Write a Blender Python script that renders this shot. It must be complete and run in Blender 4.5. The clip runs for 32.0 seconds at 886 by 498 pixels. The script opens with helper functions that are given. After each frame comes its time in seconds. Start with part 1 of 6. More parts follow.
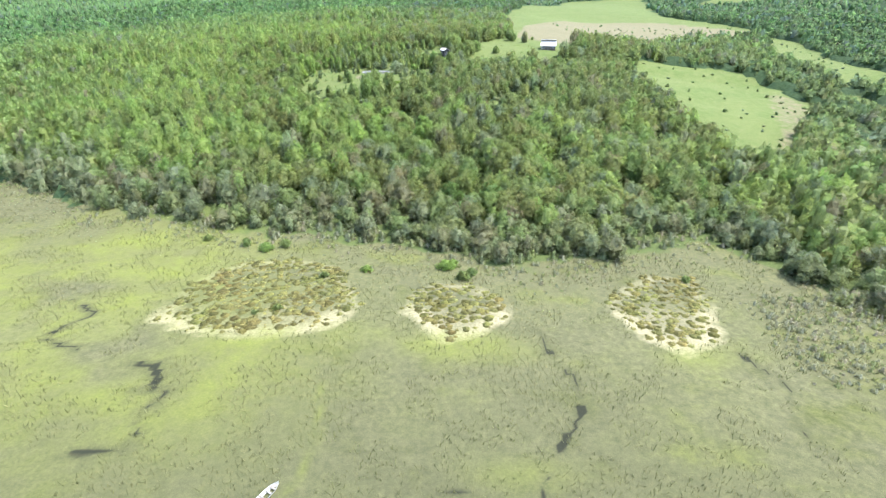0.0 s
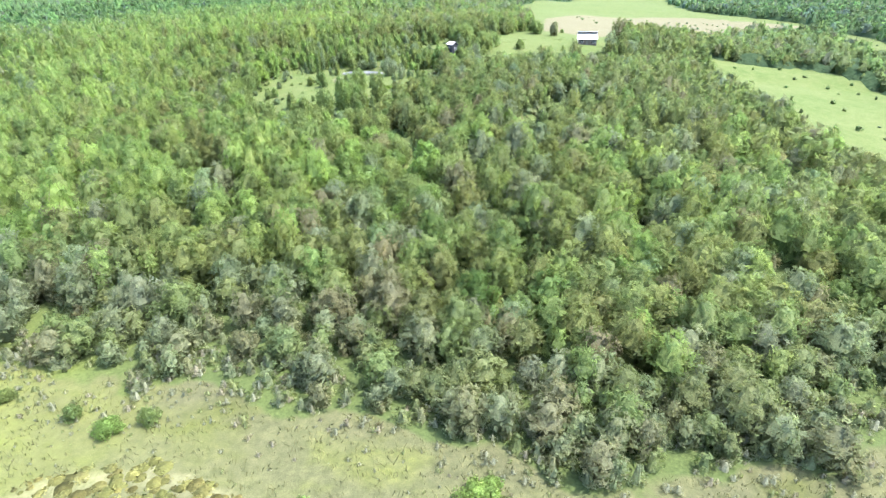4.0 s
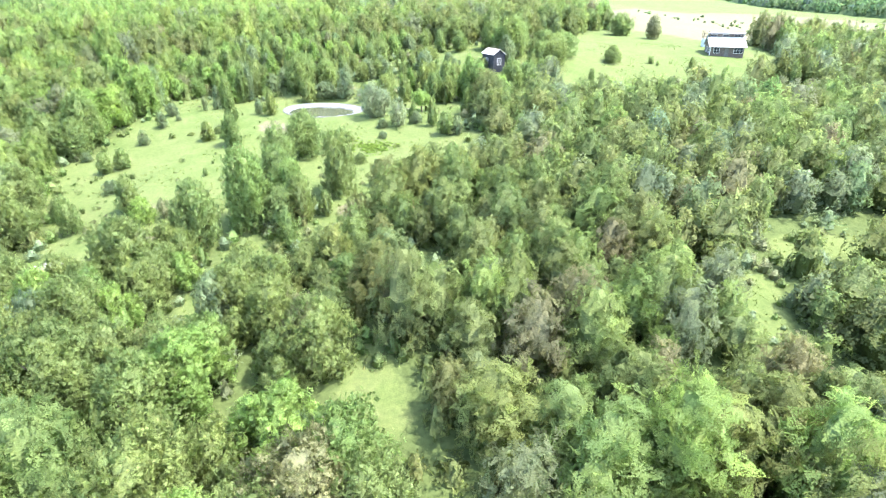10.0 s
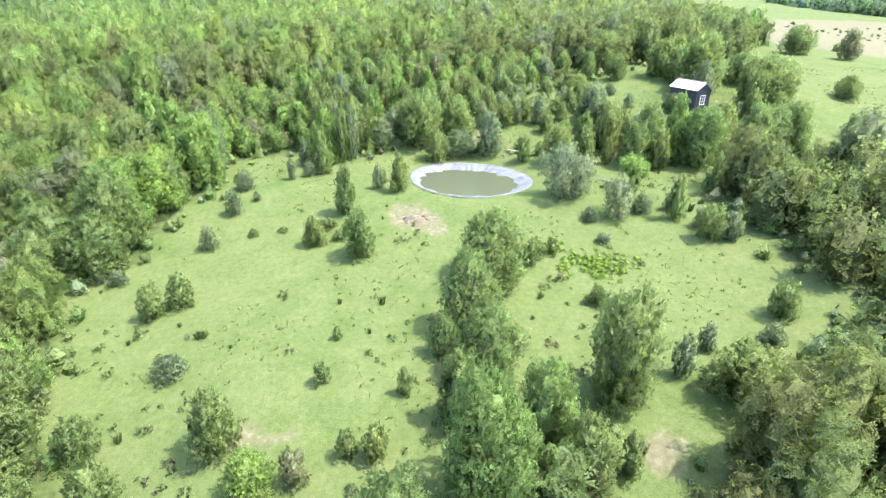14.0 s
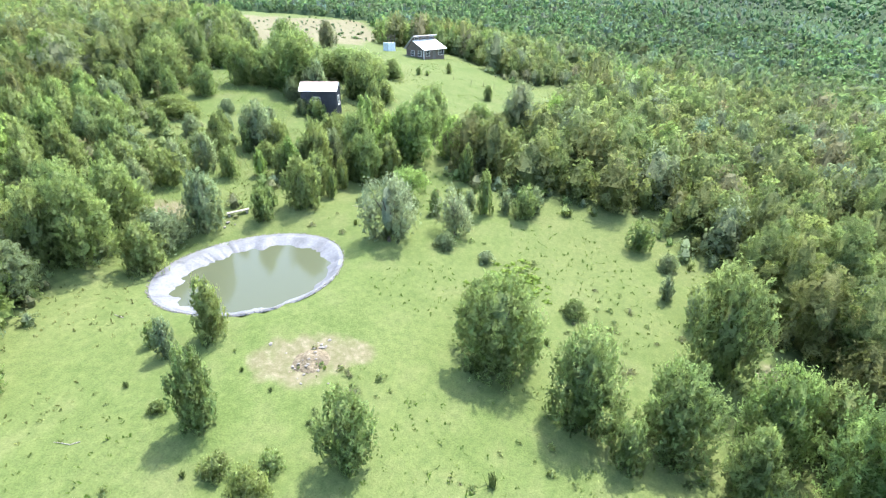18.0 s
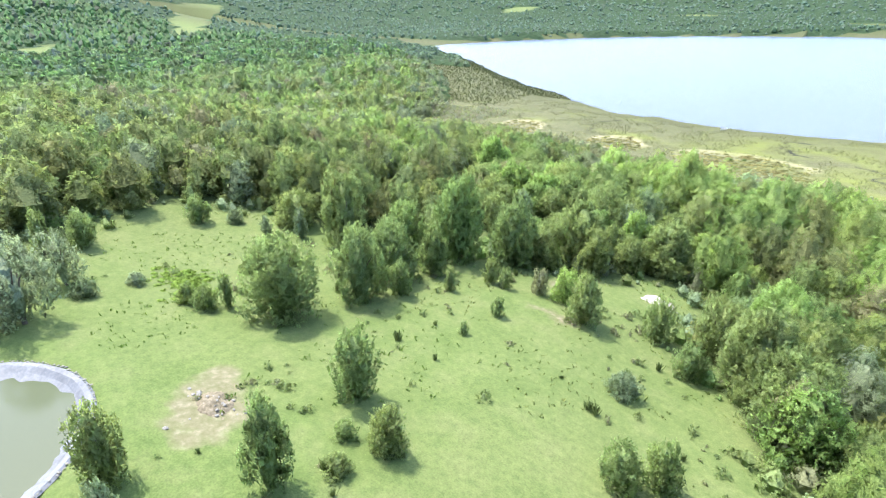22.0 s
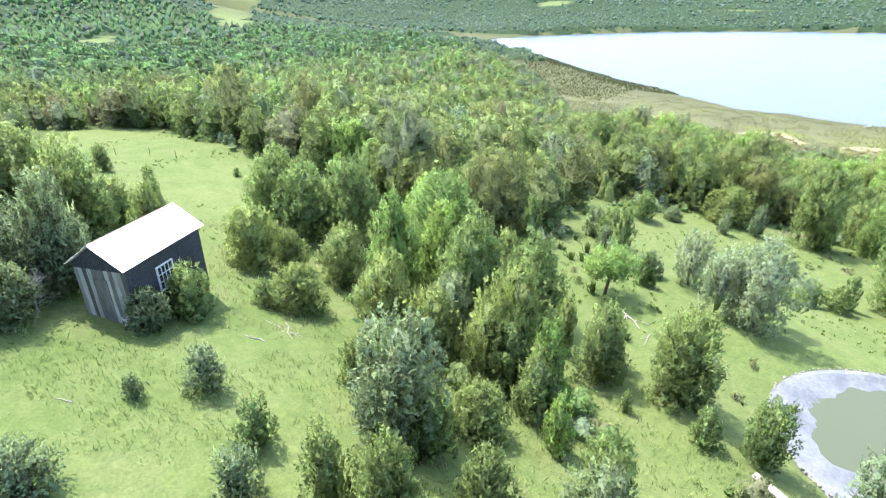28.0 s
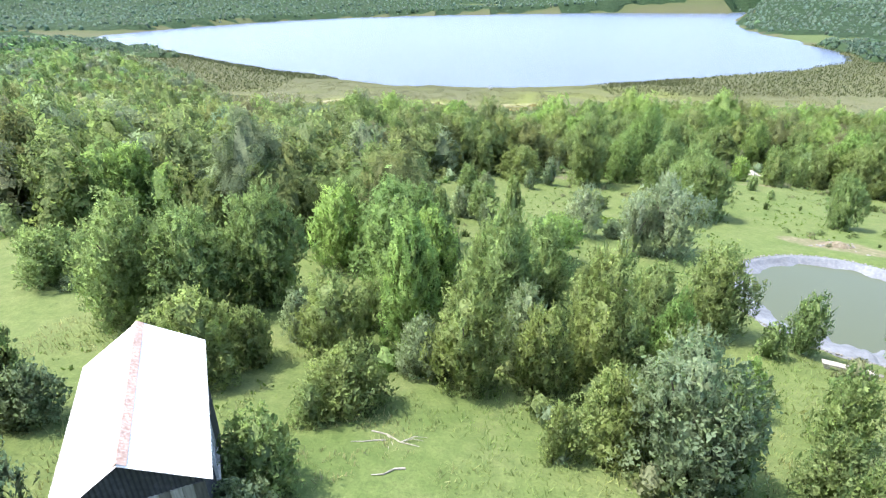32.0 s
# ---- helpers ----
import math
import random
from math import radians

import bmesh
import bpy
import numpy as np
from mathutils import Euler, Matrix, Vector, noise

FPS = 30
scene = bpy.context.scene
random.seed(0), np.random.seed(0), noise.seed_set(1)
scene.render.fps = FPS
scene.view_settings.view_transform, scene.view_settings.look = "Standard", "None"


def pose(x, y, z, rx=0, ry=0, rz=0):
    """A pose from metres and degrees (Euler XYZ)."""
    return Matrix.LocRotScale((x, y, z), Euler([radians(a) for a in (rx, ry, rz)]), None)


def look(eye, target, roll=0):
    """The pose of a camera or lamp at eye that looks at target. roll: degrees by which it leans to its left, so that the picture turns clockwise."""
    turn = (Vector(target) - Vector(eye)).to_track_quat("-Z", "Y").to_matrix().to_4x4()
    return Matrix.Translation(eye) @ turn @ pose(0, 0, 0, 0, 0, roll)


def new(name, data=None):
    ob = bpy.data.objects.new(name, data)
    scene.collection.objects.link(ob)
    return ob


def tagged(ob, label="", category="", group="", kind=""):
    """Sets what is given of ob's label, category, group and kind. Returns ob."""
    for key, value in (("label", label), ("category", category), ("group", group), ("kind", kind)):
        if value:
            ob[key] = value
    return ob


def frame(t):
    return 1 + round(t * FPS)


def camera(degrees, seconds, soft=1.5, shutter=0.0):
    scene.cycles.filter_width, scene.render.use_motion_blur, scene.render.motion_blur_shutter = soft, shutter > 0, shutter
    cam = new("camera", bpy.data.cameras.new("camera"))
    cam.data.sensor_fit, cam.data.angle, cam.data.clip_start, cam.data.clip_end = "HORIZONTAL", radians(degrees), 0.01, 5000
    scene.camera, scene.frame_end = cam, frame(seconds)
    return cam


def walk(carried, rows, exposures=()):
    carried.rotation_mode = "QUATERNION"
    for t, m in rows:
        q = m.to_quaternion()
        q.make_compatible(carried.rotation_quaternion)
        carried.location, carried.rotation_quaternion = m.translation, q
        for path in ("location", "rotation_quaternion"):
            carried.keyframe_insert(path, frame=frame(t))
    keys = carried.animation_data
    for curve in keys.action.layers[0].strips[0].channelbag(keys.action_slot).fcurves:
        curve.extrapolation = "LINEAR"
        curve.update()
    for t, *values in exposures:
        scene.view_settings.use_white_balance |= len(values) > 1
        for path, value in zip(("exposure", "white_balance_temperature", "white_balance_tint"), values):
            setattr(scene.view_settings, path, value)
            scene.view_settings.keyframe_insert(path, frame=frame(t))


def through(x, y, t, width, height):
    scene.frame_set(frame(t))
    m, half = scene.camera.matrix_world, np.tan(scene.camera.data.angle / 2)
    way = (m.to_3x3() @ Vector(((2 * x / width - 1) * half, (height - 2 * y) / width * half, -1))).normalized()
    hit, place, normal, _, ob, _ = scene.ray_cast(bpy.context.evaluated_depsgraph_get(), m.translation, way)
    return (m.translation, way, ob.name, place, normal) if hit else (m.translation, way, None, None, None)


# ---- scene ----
cam = camera(79.9, 32.0, soft=1.25)
# seconds, place in metres, yaw, pitch, roll in degrees
PATH = [
    (0.0, -1.05, -0.77, 55.53, 0.40, -24.88, -0.27),
    (0.5, -1.52, 7.86, 54.38, 0.37, -24.85, -0.25),
    (1.0, -2.19, 16.45, 53.02, 0.37, -24.81, -0.20),
    (1.5, -2.78, 24.77, 51.57, 0.41, -24.74, -0.20),
    (2.0, -3.31, 33.25, 50.09, 0.39, -24.71, -0.23),
    (2.5, -3.72, 41.84, 48.67, 0.45, -24.74, -0.30),
    (3.0, -3.83, 50.38, 48.16, 0.51, -24.62, -0.39),
    (3.5, -4.10, 59.13, 48.06, 0.49, -24.55, -0.47),
    (5.5, -4.98, 98.00, 44.70, -0.04, -25.34, 1.05),
    (6.0, -5.24, 107.00, 44.59, 0.03, -25.36, 1.02),
    (6.5, -5.55, 115.44, 44.60, 0.02, -25.45, 1.04),
    (7.0, -5.77, 123.53, 44.61, 0.13, -25.45, 0.85),
    (7.5, -6.38, 131.78, 44.71, 0.26, -25.45, 0.75),
    (8.0, -7.31, 139.81, 44.64, 0.23, -25.40, 0.79),
    (8.5, -8.18, 147.60, 44.47, 0.26, -25.34, 0.70),
    (9.0, -8.81, 155.08, 44.29, 0.43, -25.30, 0.63),
    (9.5, -9.80, 162.38, 44.19, 0.40, -25.28, 0.60),
    (10.0, -11.16, 169.50, 44.05, 0.50, -25.17, 0.58),
    (10.5, -13.28, 176.28, 44.08, 0.70, -25.07, 0.58),
    (11.0, -15.66, 182.21, 44.47, 0.78, -25.16, 0.67),
    (11.5, -18.39, 187.64, 44.59, 0.79, -25.15, 0.72),
    (12.0, -21.46, 192.59, 44.75, 0.93, -25.12, 0.77),
    (12.5, -24.88, 196.84, 44.94, 0.97, -25.15, 0.81),
    (13.0, -28.67, 200.54, 44.98, 1.06, -25.12, 0.80),
    (13.5, -32.67, 203.97, 45.05, 1.09, -25.12, 0.82),
    (14.0, -36.58, 207.23, 45.04, 1.29, -25.06, 0.74),
    (14.5, -40.70, 210.46, 45.17, 1.15, -25.37, 1.01),
    (16.5, -56.24, 224.37, 45.62, -16.58, -25.61, 0.84),
    (17.0, -59.06, 229.05, 45.33, -33.64, -25.30, 0.49),
    (17.5, -60.90, 233.59, 45.21, -47.52, -25.16, 0.11),
    (18.0, -61.32, 238.37, 45.16, -61.79, -25.19, -0.10),
    (18.5, -60.07, 243.45, 45.13, -75.39, -25.21, -0.33),
    (19.0, -58.30, 248.45, 45.36, -80.14, -25.39, -0.19),
    (19.5, -58.11, 252.57, 45.33, -82.44, -25.40, -0.02),
    (20.0, -58.96, 256.04, 45.37, -85.55, -25.49, 0.15),
    (20.5, -60.59, 258.96, 45.28, -94.70, -25.35, 0.32),
    (21.0, -62.70, 262.03, 45.24, -106.85, -25.15, 0.41),
    (21.5, -64.69, 265.25, 45.27, -127.14, -25.26, 0.28),
    (22.0, -66.01, 269.33, 45.13, -141.17, -25.21, -0.14),
    (22.5, -66.17, 273.84, 44.94, -142.33, -25.26, -0.07),
    (23.0, -65.50, 278.46, 44.63, -142.56, -25.35, -0.39),
    (23.5, -64.66, 283.53, 44.51, -142.66, -25.36, -0.55),
    (24.0, -64.26, 287.06, 44.69, -142.55, -25.45, -0.61),
    (24.5, -63.63, 288.46, 44.88, -142.82, -25.48, -0.02),
    (26.5, -49.53, 298.00, 44.87, -141.84, -25.75, -0.12),
    (27.0, -43.30, 298.75, 45.01, -141.13, -25.72, -0.05),
    (27.5, -35.76, 298.66, 45.13, -140.74, -25.70, -0.01),
    (28.0, -27.70, 298.21, 44.65, -140.31, -25.77, 0.15),
    (28.5, -19.25, 298.23, 43.42, -144.06, -25.91, -0.02),
    (29.0, -13.12, 299.16, 42.85, -143.77, -25.95, 0.02),
    (29.5, -10.52, 299.61, 42.98, -143.74, -26.06, 0.18),
    (30.0, -10.02, 299.81, 43.07, -147.85, -26.14, 0.07),
    (30.5, -9.81, 299.79, 43.16, -156.74, -26.21, 0.19),
    (31.0, -9.71, 299.63, 43.24, -163.96, -26.29, 0.34),
    (31.5, -9.65, 299.47, 43.30, -170.30, -26.35, 0.22),
    (32.0, -9.54, 299.42, 43.34, -178.19, -26.52, 0.16),
]
EXPOSURE = [(0, 2.06), (3.5, 2.24), (6, 2.7), (9, 2.8), (11, 2.8), (13, 2.52), (16.5, 2.2), (18, 2.28), (19, 2.3), (21, 2.3), (24, 2.14), (27, 2.32), (28, 2.38), (30, 2.47), (31, 2.3), (32, 2.12)]
walk(cam, [(t, pose(x, y, z, 90 + pitch, 0, yaw) @ pose(0, 0, 0, 0, 0, roll)) for t, x, y, z, yaw, pitch, roll in PATH], EXPOSURE)

# ---- sky and sun ----
SUN_AZ, SUN_EL = radians(95.0), radians(62.0)      # clockwise from +y; height over the horizon
world = bpy.data.worlds.new("sky")
scene.world = world
world.use_nodes = True
wn = world.node_tree
sky = wn.nodes.new("ShaderNodeTexSky")
sky.sky_type = "NISHITA"
sky.sun_disc = False
sky.sun_elevation = SUN_EL
sky.sun_rotation = SUN_AZ
sky.dust_density = 2.0
wn.links.new(sky.outputs[0], wn.nodes["Background"].inputs[0])
wn.nodes["Background"].inputs[1].default_value = 0.15
sun = new("sun", bpy.data.lights.new("sun", "SUN"))
sun.data.energy, sun.data.angle, sun.data.color = 2.15, radians(0.6), (1.0, 0.96, 0.88)
sun_from = Vector((math.sin(SUN_AZ) * math.cos(SUN_EL), math.cos(SUN_AZ) * math.cos(SUN_EL), math.sin(SUN_EL)))
sun.matrix_world = look(sun_from * 100, (0, 0, 0))


# ---- materials ----
def material(name, rough=0.8):
    m = bpy.data.materials.new(name)
    m.use_nodes = True
    b = m.node_tree.nodes["Principled BSDF"]
    b.inputs["Roughness"].default_value = rough
    b.inputs["Specular IOR Level"].default_value = 0.25
    return m, m.node_tree, b


def node(nt, kind, **values):
    n = nt.nodes.new("ShaderNode" + kind)
    for k, v in values.items():
        k = k.replace("_", " ")
        n.inputs[k].default_value = v
    return n


def noise_at(nt, scale, detail=4.0, where=None, rough=0.6):
    n = node(nt, "TexNoise", Scale=scale, Detail=detail, Roughness=rough)
    if where is None:
        where = nt.nodes.new("ShaderNodeTexCoord").outputs["Object"]
    nt.links.new(where, n.inputs["Vector"])
    return n.outputs["Fac"]


def stops(nt, value, *pairs):
    """A colour ramp: position, colour, position, colour."""
    r = nt.nodes.new("ShaderNodeValToRGB")
    e = r.color_ramp.elements
    while len(e) < len(pairs) // 2:
        e.new(0.5)
    for i in range(len(pairs) // 2):
        e[i].position = pairs[2 * i]
        c = pairs[2 * i + 1]
        e[i].color = (*c, 1) if isinstance(c, tuple) else (c, c, c, 1)
    nt.links.new(value, r.inputs[0])
    return r.outputs[0]


def mix(nt, fac, a, b, mode="MIX"):
    n = nt.nodes.new("ShaderNodeMix")
    n.data_type, n.blend_type = "RGBA", mode
    for sock, v in ((n.inputs[0], fac), (n.inputs[6], a), (n.inputs[7], b)):
        if isinstance(v, (int, float)):
            sock.default_value = v
        elif isinstance(v, tuple):
            sock.default_value = (*v, 1)
        else:
            nt.links.new(v, sock)
    return n.outputs[2]


def calc(nt, op, a, b=0.0, clamp=False):
    n = nt.nodes.new("ShaderNodeMath")
    n.operation, n.use_clamp = op, clamp
    for sock, v in ((n.inputs[0], a), (n.inputs[1], b)):
        if isinstance(v, (int, float)):
            sock.default_value = v
        else:
            nt.links.new(v, sock)
    return n.outputs[0]


def bump(nt, bsdf, height, strength=0.5, distance=0.1):
    n = node(nt, "Bump", Strength=strength, Distance=distance)
    nt.links.new(height, n.inputs["Height"])
    nt.links.new(n.outputs[0], bsdf.inputs["Normal"])


def foliage(name, through=0.58, rough=0.75, spread=0.09, holes=0.0, gap=0.5):
    """Leaves: the mesh's own tint, varied from clump to clump and tree to tree; clumps break up into single leaves; some light comes through."""
    m, nt, b = material(name, rough)
    b.inputs["Specular IOR Level"].default_value = 0.1
    tint = nt.nodes.new("ShaderNodeAttribute")
    tint.attribute_name = "tint"
    geo = nt.nodes.new("ShaderNodeNewGeometry")
    info = nt.nodes.new("ShaderNodeObjectInfo")
    isl = stops(nt, geo.outputs["Random Per Island"], 0.0, 1 - spread, 0.5, 1.0, 1.0, 1 + spread)
    col = mix(nt, 1.0, tint.outputs["Color"], isl, "MULTIPLY")
    one = stops(nt, info.outputs["Random"], 0.0, (0.9, 0.93, 0.9), 0.5, (1.0, 1.0, 1.0), 1.0, (1.1, 1.06, 0.98))
    col = mix(nt, 1.0, col, one, "MULTIPLY")
    pos = geo.outputs["Position"]
    big = stops(nt, noise_at(nt, 0.35, 3, pos), 0.3, (0.88, 0.92, 0.94), 0.7, (1.1, 1.07, 0.97))
    col = mix(nt, 1.0, col, big, "MULTIPLY")
    if holes:
        v = node(nt, "TexVoronoi", Scale=holes, Randomness=1.0)
        nt.links.new(pos, v.inputs["Vector"])
        sep = nt.nodes.new("ShaderNodeSeparateColor")
        nt.links.new(v.outputs["Color"], sep.inputs[0])
        col = mix(nt, 1.0, col, stops(nt, sep.outputs[0], 0.0, 0.87, 1.0, 1.14), "MULTIPLY")
        bump(nt, b, v.outputs["Distance"], 0.8, 0.5 / holes)
    nt.links.new(col, b.inputs["Base Color"])
    last = b.outputs[0]
    if through:
        tr = nt.nodes.new("ShaderNodeBsdfTranslucent")
        nt.links.new(mix(nt, 1.0, col, (1.06, 1.12, 0.94), "MULTIPLY"), tr.inputs[0])
        mx = nt.nodes.new("ShaderNodeMixShader")
        mx.inputs[0].default_value = through
        nt.links.new(last, mx.inputs[1])
        nt.links.new(tr.outputs[0], mx.inputs[2])
        last = mx.outputs[0]
    if holes and gap:
        clear = nt.nodes.new("ShaderNodeBsdfTransparent")
        mx = nt.nodes.new("ShaderNodeMixShader")
        nt.links.new(calc(nt, "GREATER_THAN", v.outputs["Distance"], gap), mx.inputs[0])
        nt.links.new(last, mx.inputs[1])
        nt.links.new(clear.outputs[0], mx.inputs[2])
        last = mx.outputs[0]
    nt.links.new(last, nt.nodes["Material Output"].inputs[0])
    return m


LEAF = foliage("leaves", holes=10.0, gap=0.52)
LEAF_MID = foliage("leaves of the slope", holes=4.5, gap=0.53)
LEAF_FAR = foliage("leaves far off", holes=0.9, gap=0)
LEAF_HILL = foliage("leaves on the hills", holes=0.25, gap=0)
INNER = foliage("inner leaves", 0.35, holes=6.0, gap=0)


def surface(name, colours, scale, rough=0.8, relief=0.3, distance=0.02, metal=0.0, stretch=None):
    """A plain worn surface: three colours over two scales of noise, fine relief."""
    m, nt, b = material(name, rough)
    tc = nt.nodes.new("ShaderNodeTexCoord")
    where = tc.outputs["Object"]
    if stretch:
        mp = nt.nodes.new("ShaderNodeMapping")
        mp.inputs["Scale"].default_value = stretch
        nt.links.new(where, mp.inputs[0])
        where = mp.outputs[0]
    fine, coarse = noise_at(nt, scale * 6, 6, where), noise_at(nt, scale, 3, where)
    c = stops(nt, fine, 0.3, colours[0], 0.55, colours[1], 0.75, colours[2])
    c = mix(nt, 1.0, c, stops(nt, coarse, 0.3, 0.75, 0.7, 1.2), "MULTIPLY")
    nt.links.new(c, b.inputs["Base Color"])
    b.inputs["Metallic"].default_value = metal
    nt.links.new(stops(nt, coarse, 0.3, max(rough - 0.12, 0.02), 0.7, min(rough + 0.1, 1.0)), b.inputs["Roughness"])
    bump(nt, b, fine, relief, distance)
    return m


BARK = surface("grey bark", ((0.05, 0.04, 0.03), (0.12, 0.1, 0.08), (0.22, 0.2, 0.17)), 2.0, 0.9, 0.6, stretch=(1, 1, 0.3))
PALE_WOOD = surface("bleached wood", ((0.2, 0.185, 0.155), (0.34, 0.32, 0.28), (0.46, 0.43, 0.39)), 1.5, 0.85)


def ground_material():
    m, nt, b = material("earth and grass", 0.95)
    b.inputs["Specular IOR Level"].default_value = 0.1
    pos = nt.nodes.new("ShaderNodeNewGeometry").outputs["Position"]
    zone = nt.nodes.new("ShaderNodeVertexColor")
    zone.layer_name = "zone"
    sep = nt.nodes.new("ShaderNodeSeparateColor")
    nt.links.new(zone.outputs[0], sep.inputs[0])
    n1, n2, n3, n4 = noise_at(nt, 0.05, 4, pos), noise_at(nt, 0.35, 5, pos), noise_at(nt, 2.2, 5, pos), noise_at(nt, 9.0, 4, pos)

    def sharp(value, soft=0.25):
        v = calc(nt, "ADD", value, calc(nt, "MULTIPLY", calc(nt, "SUBTRACT", n2, 0.5), 0.9))
        return calc(nt, "DIVIDE", calc(nt, "SUBTRACT", v, 0.5 - soft / 2), soft, True)
    # floor of the wood: shade plants and litter
    col = stops(nt, n3, 0.3, (0.05, 0.07, 0.025), 0.6, (0.085, 0.115, 0.042), 0.8, (0.12, 0.145, 0.06))
    # pasture
    g = stops(nt, n2, 0.25, (0.073, 0.112, 0.033), 0.5, (0.098, 0.136, 0.046), 0.75, (0.127, 0.151, 0.064))
    g = mix(nt, stops(nt, n1, 0.35, 0.0, 0.68, 0.6), g, (0.13, 0.154, 0.062))
    g = mix(nt, 1.0, g, stops(nt, n3, 0.25, (0.74, 0.8, 0.74), 0.7, (1.14, 1.1, 1.1)), "MULTIPLY")
    g = mix(nt, 1.0, g, stops(nt, n4, 0.3, 0.8, 0.7, 1.16), "MULTIPLY")
    col = mix(nt, sharp(sep.outputs[0]), col, g)
    # marsh: grey-green sedge with lime and straw streaks
    mp = nt.nodes.new("ShaderNodeMapping")
    mp.inputs["Scale"].default_value = (0.7, 1.0, 1.0)
    nt.links.new(pos, mp.inputs[0])
    w1, w2 = noise_at(nt, 0.06, 5, mp.outputs[0], 0.65), noise_at(nt, 0.9, 6, pos, 0.7)
    s = stops(nt, w1, 0.3, (0.086, 0.1, 0.038), 0.45, (0.102, 0.109, 0.06), 0.57, (0.106, 0.116, 0.058), 0.72, (0.114, 0.134, 0.042))
    s = mix(nt, 1.0, s, stops(nt, w2, 0.25, (0.6, 0.62, 0.58), 0.5, (0.99, 0.96, 0.95), 0.75, (1.42, 1.34, 1.28)), "MULTIPLY")
    s = mix(nt, 1.0, s, stops(nt, n4, 0.3, 0.7, 0.7, 1.25), "MULTIPLY")
    col = mix(nt, sharp(sep.outputs[1]), col, s)
    wet = nt.nodes.new("ShaderNodeVertexColor")
    wet.layer_name = "wet"
    ws = nt.nodes.new("ShaderNodeSeparateColor")
    nt.links.new(wet.outputs[0], ws.inputs[0])
    cream = stops(nt, n3, 0.3, (0.19, 0.175, 0.1), 0.6, (0.32, 0.3, 0.19), 0.8, (0.43, 0.41, 0.28))
    col = mix(nt, calc(nt, "MULTIPLY", sharp(ws.outputs[0], 0.5), 0.85), col, cream)
    col = mix(nt, calc(nt, "MULTIPLY", ws.outputs[1], calc(nt, "MULTIPLY", n2, 1.3, True)), col, stops(nt, n3, 0.3, (0.12, 0.15, 0.03), 0.7, (0.18, 0.205, 0.05)))
    col = mix(nt, calc(nt, "MULTIPLY", ws.outputs[2], 0.8), col, stops(nt, n3, 0.3, (0.04, 0.045, 0.025), 0.7, (0.085, 0.09, 0.045)))
    col = mix(nt, stops(nt, ws.outputs[2], 0.82, 0.0, 0.97, 0.9), col, (0.02, 0.023, 0.017))          # open pools and runnels
    # dry, grazed or bare soil
    d = stops(nt, n3, 0.3, (0.11, 0.115, 0.058), 0.55, (0.155, 0.145, 0.09), 0.75, (0.235, 0.215, 0.155))
    col = mix(nt, sharp(sep.outputs[2]), col, d)
    nt.links.new(col, b.inputs["Base Color"])
    bump(nt, b, mix(nt, 0.65, n3, n4), 0.7, 0.09)
    return m


GROUND = ground_material()


def water_material(name, deep, rough, wave, relief, ripple=0.05):
    m, nt, b = material(name, rough)
    pos = nt.nodes.new("ShaderNodeNewGeometry").outputs["Position"]
    n = noise_at(nt, 0.02, 3, pos)
    nt.links.new(mix(nt, n, deep, tuple(v * 1.25 for v in deep)), b.inputs["Base Color"])
    b.inputs["IOR"].default_value = 1.33
    b.inputs["Specular IOR Level"].default_value = 0.4
    bump(nt, b, noise_at(nt, wave, 4, pos), relief, ripple)
    return m


LAKE_WATER = water_material("lake water", (0.085, 0.105, 0.165), 0.2, 1.2, 0.9, 0.35)
POND_WATER = water_material("pond water", (0.072, 0.084, 0.052), 0.04, 2.5, 0.12)

# ---- the lie of the land ----
def ramp(v, *pts):
    """Smooth curve through (place, height) knots."""
    xs, ys = np.array(pts[0::2], float), np.array(pts[1::2], float)
    d = np.diff(ys) / np.diff(xs)
    m = np.concatenate(([d[0]], np.where(d[:-1] * d[1:] > 0, 2 * d[:-1] * d[1:] / (d[:-1] + d[1:] + 1e-12), 0), [d[-1]]))
    v = np.clip(v, xs[0], xs[-1])
    i = np.clip(np.searchsorted(xs, v) - 1, 0, len(xs) - 2)
    h = xs[i + 1] - xs[i]
    t = (v - xs[i]) / h
    return ys[i] * (1 + 2 * t) * (1 - t) ** 2 + m[i] * h * t * (1 - t) ** 2 + ys[i + 1] * t * t * (3 - 2 * t) + m[i + 1] * h * t * t * (t - 1)


def vnoise(x, y, size, seed=0):
    """Smooth noise from -1 to 1 with bumps of that size in metres."""
    x, y = np.asarray(x, float) / size + seed * 17.3, np.asarray(y, float) / size - seed * 9.1
    i, j = np.floor(x), np.floor(y)
    u, v = x - i, y - j
    u, v = u * u * (3 - 2 * u), v * v * (3 - 2 * v)

    def lattice(a, b):
        s = np.sin(a * 127.1 + b * 311.7 + seed * 74.7) * 43758.5453
        return (s - np.floor(s)) * 2 - 1
    top = lattice(i, j) * (1 - u) + lattice(i + 1, j) * u
    low = lattice(i, j + 1) * (1 - u) + lattice(i + 1, j + 1) * u
    return top * (1 - v) + low * v


def shore(x, y):
    """Metres into the lake, negative on land."""
    near = ramp(x, -535, -750, -325, -349, -276, -101, -227, -42, -154, -3, -85, 27, -28, 40, 15, 37, 50, 20, 120, -30, 187, -88, 297, -175, 330, -230)
    far = ramp(x, -540, -770, -300, -740, -71, -672, 151, -540, 290, -353, 330, -230)
    return np.minimum(near - y, y - far) + 3 * vnoise(x, y, 23, 3) + 1.5 * vnoise(x, y, 6, 4)


POND = (-34.8, 270.25)


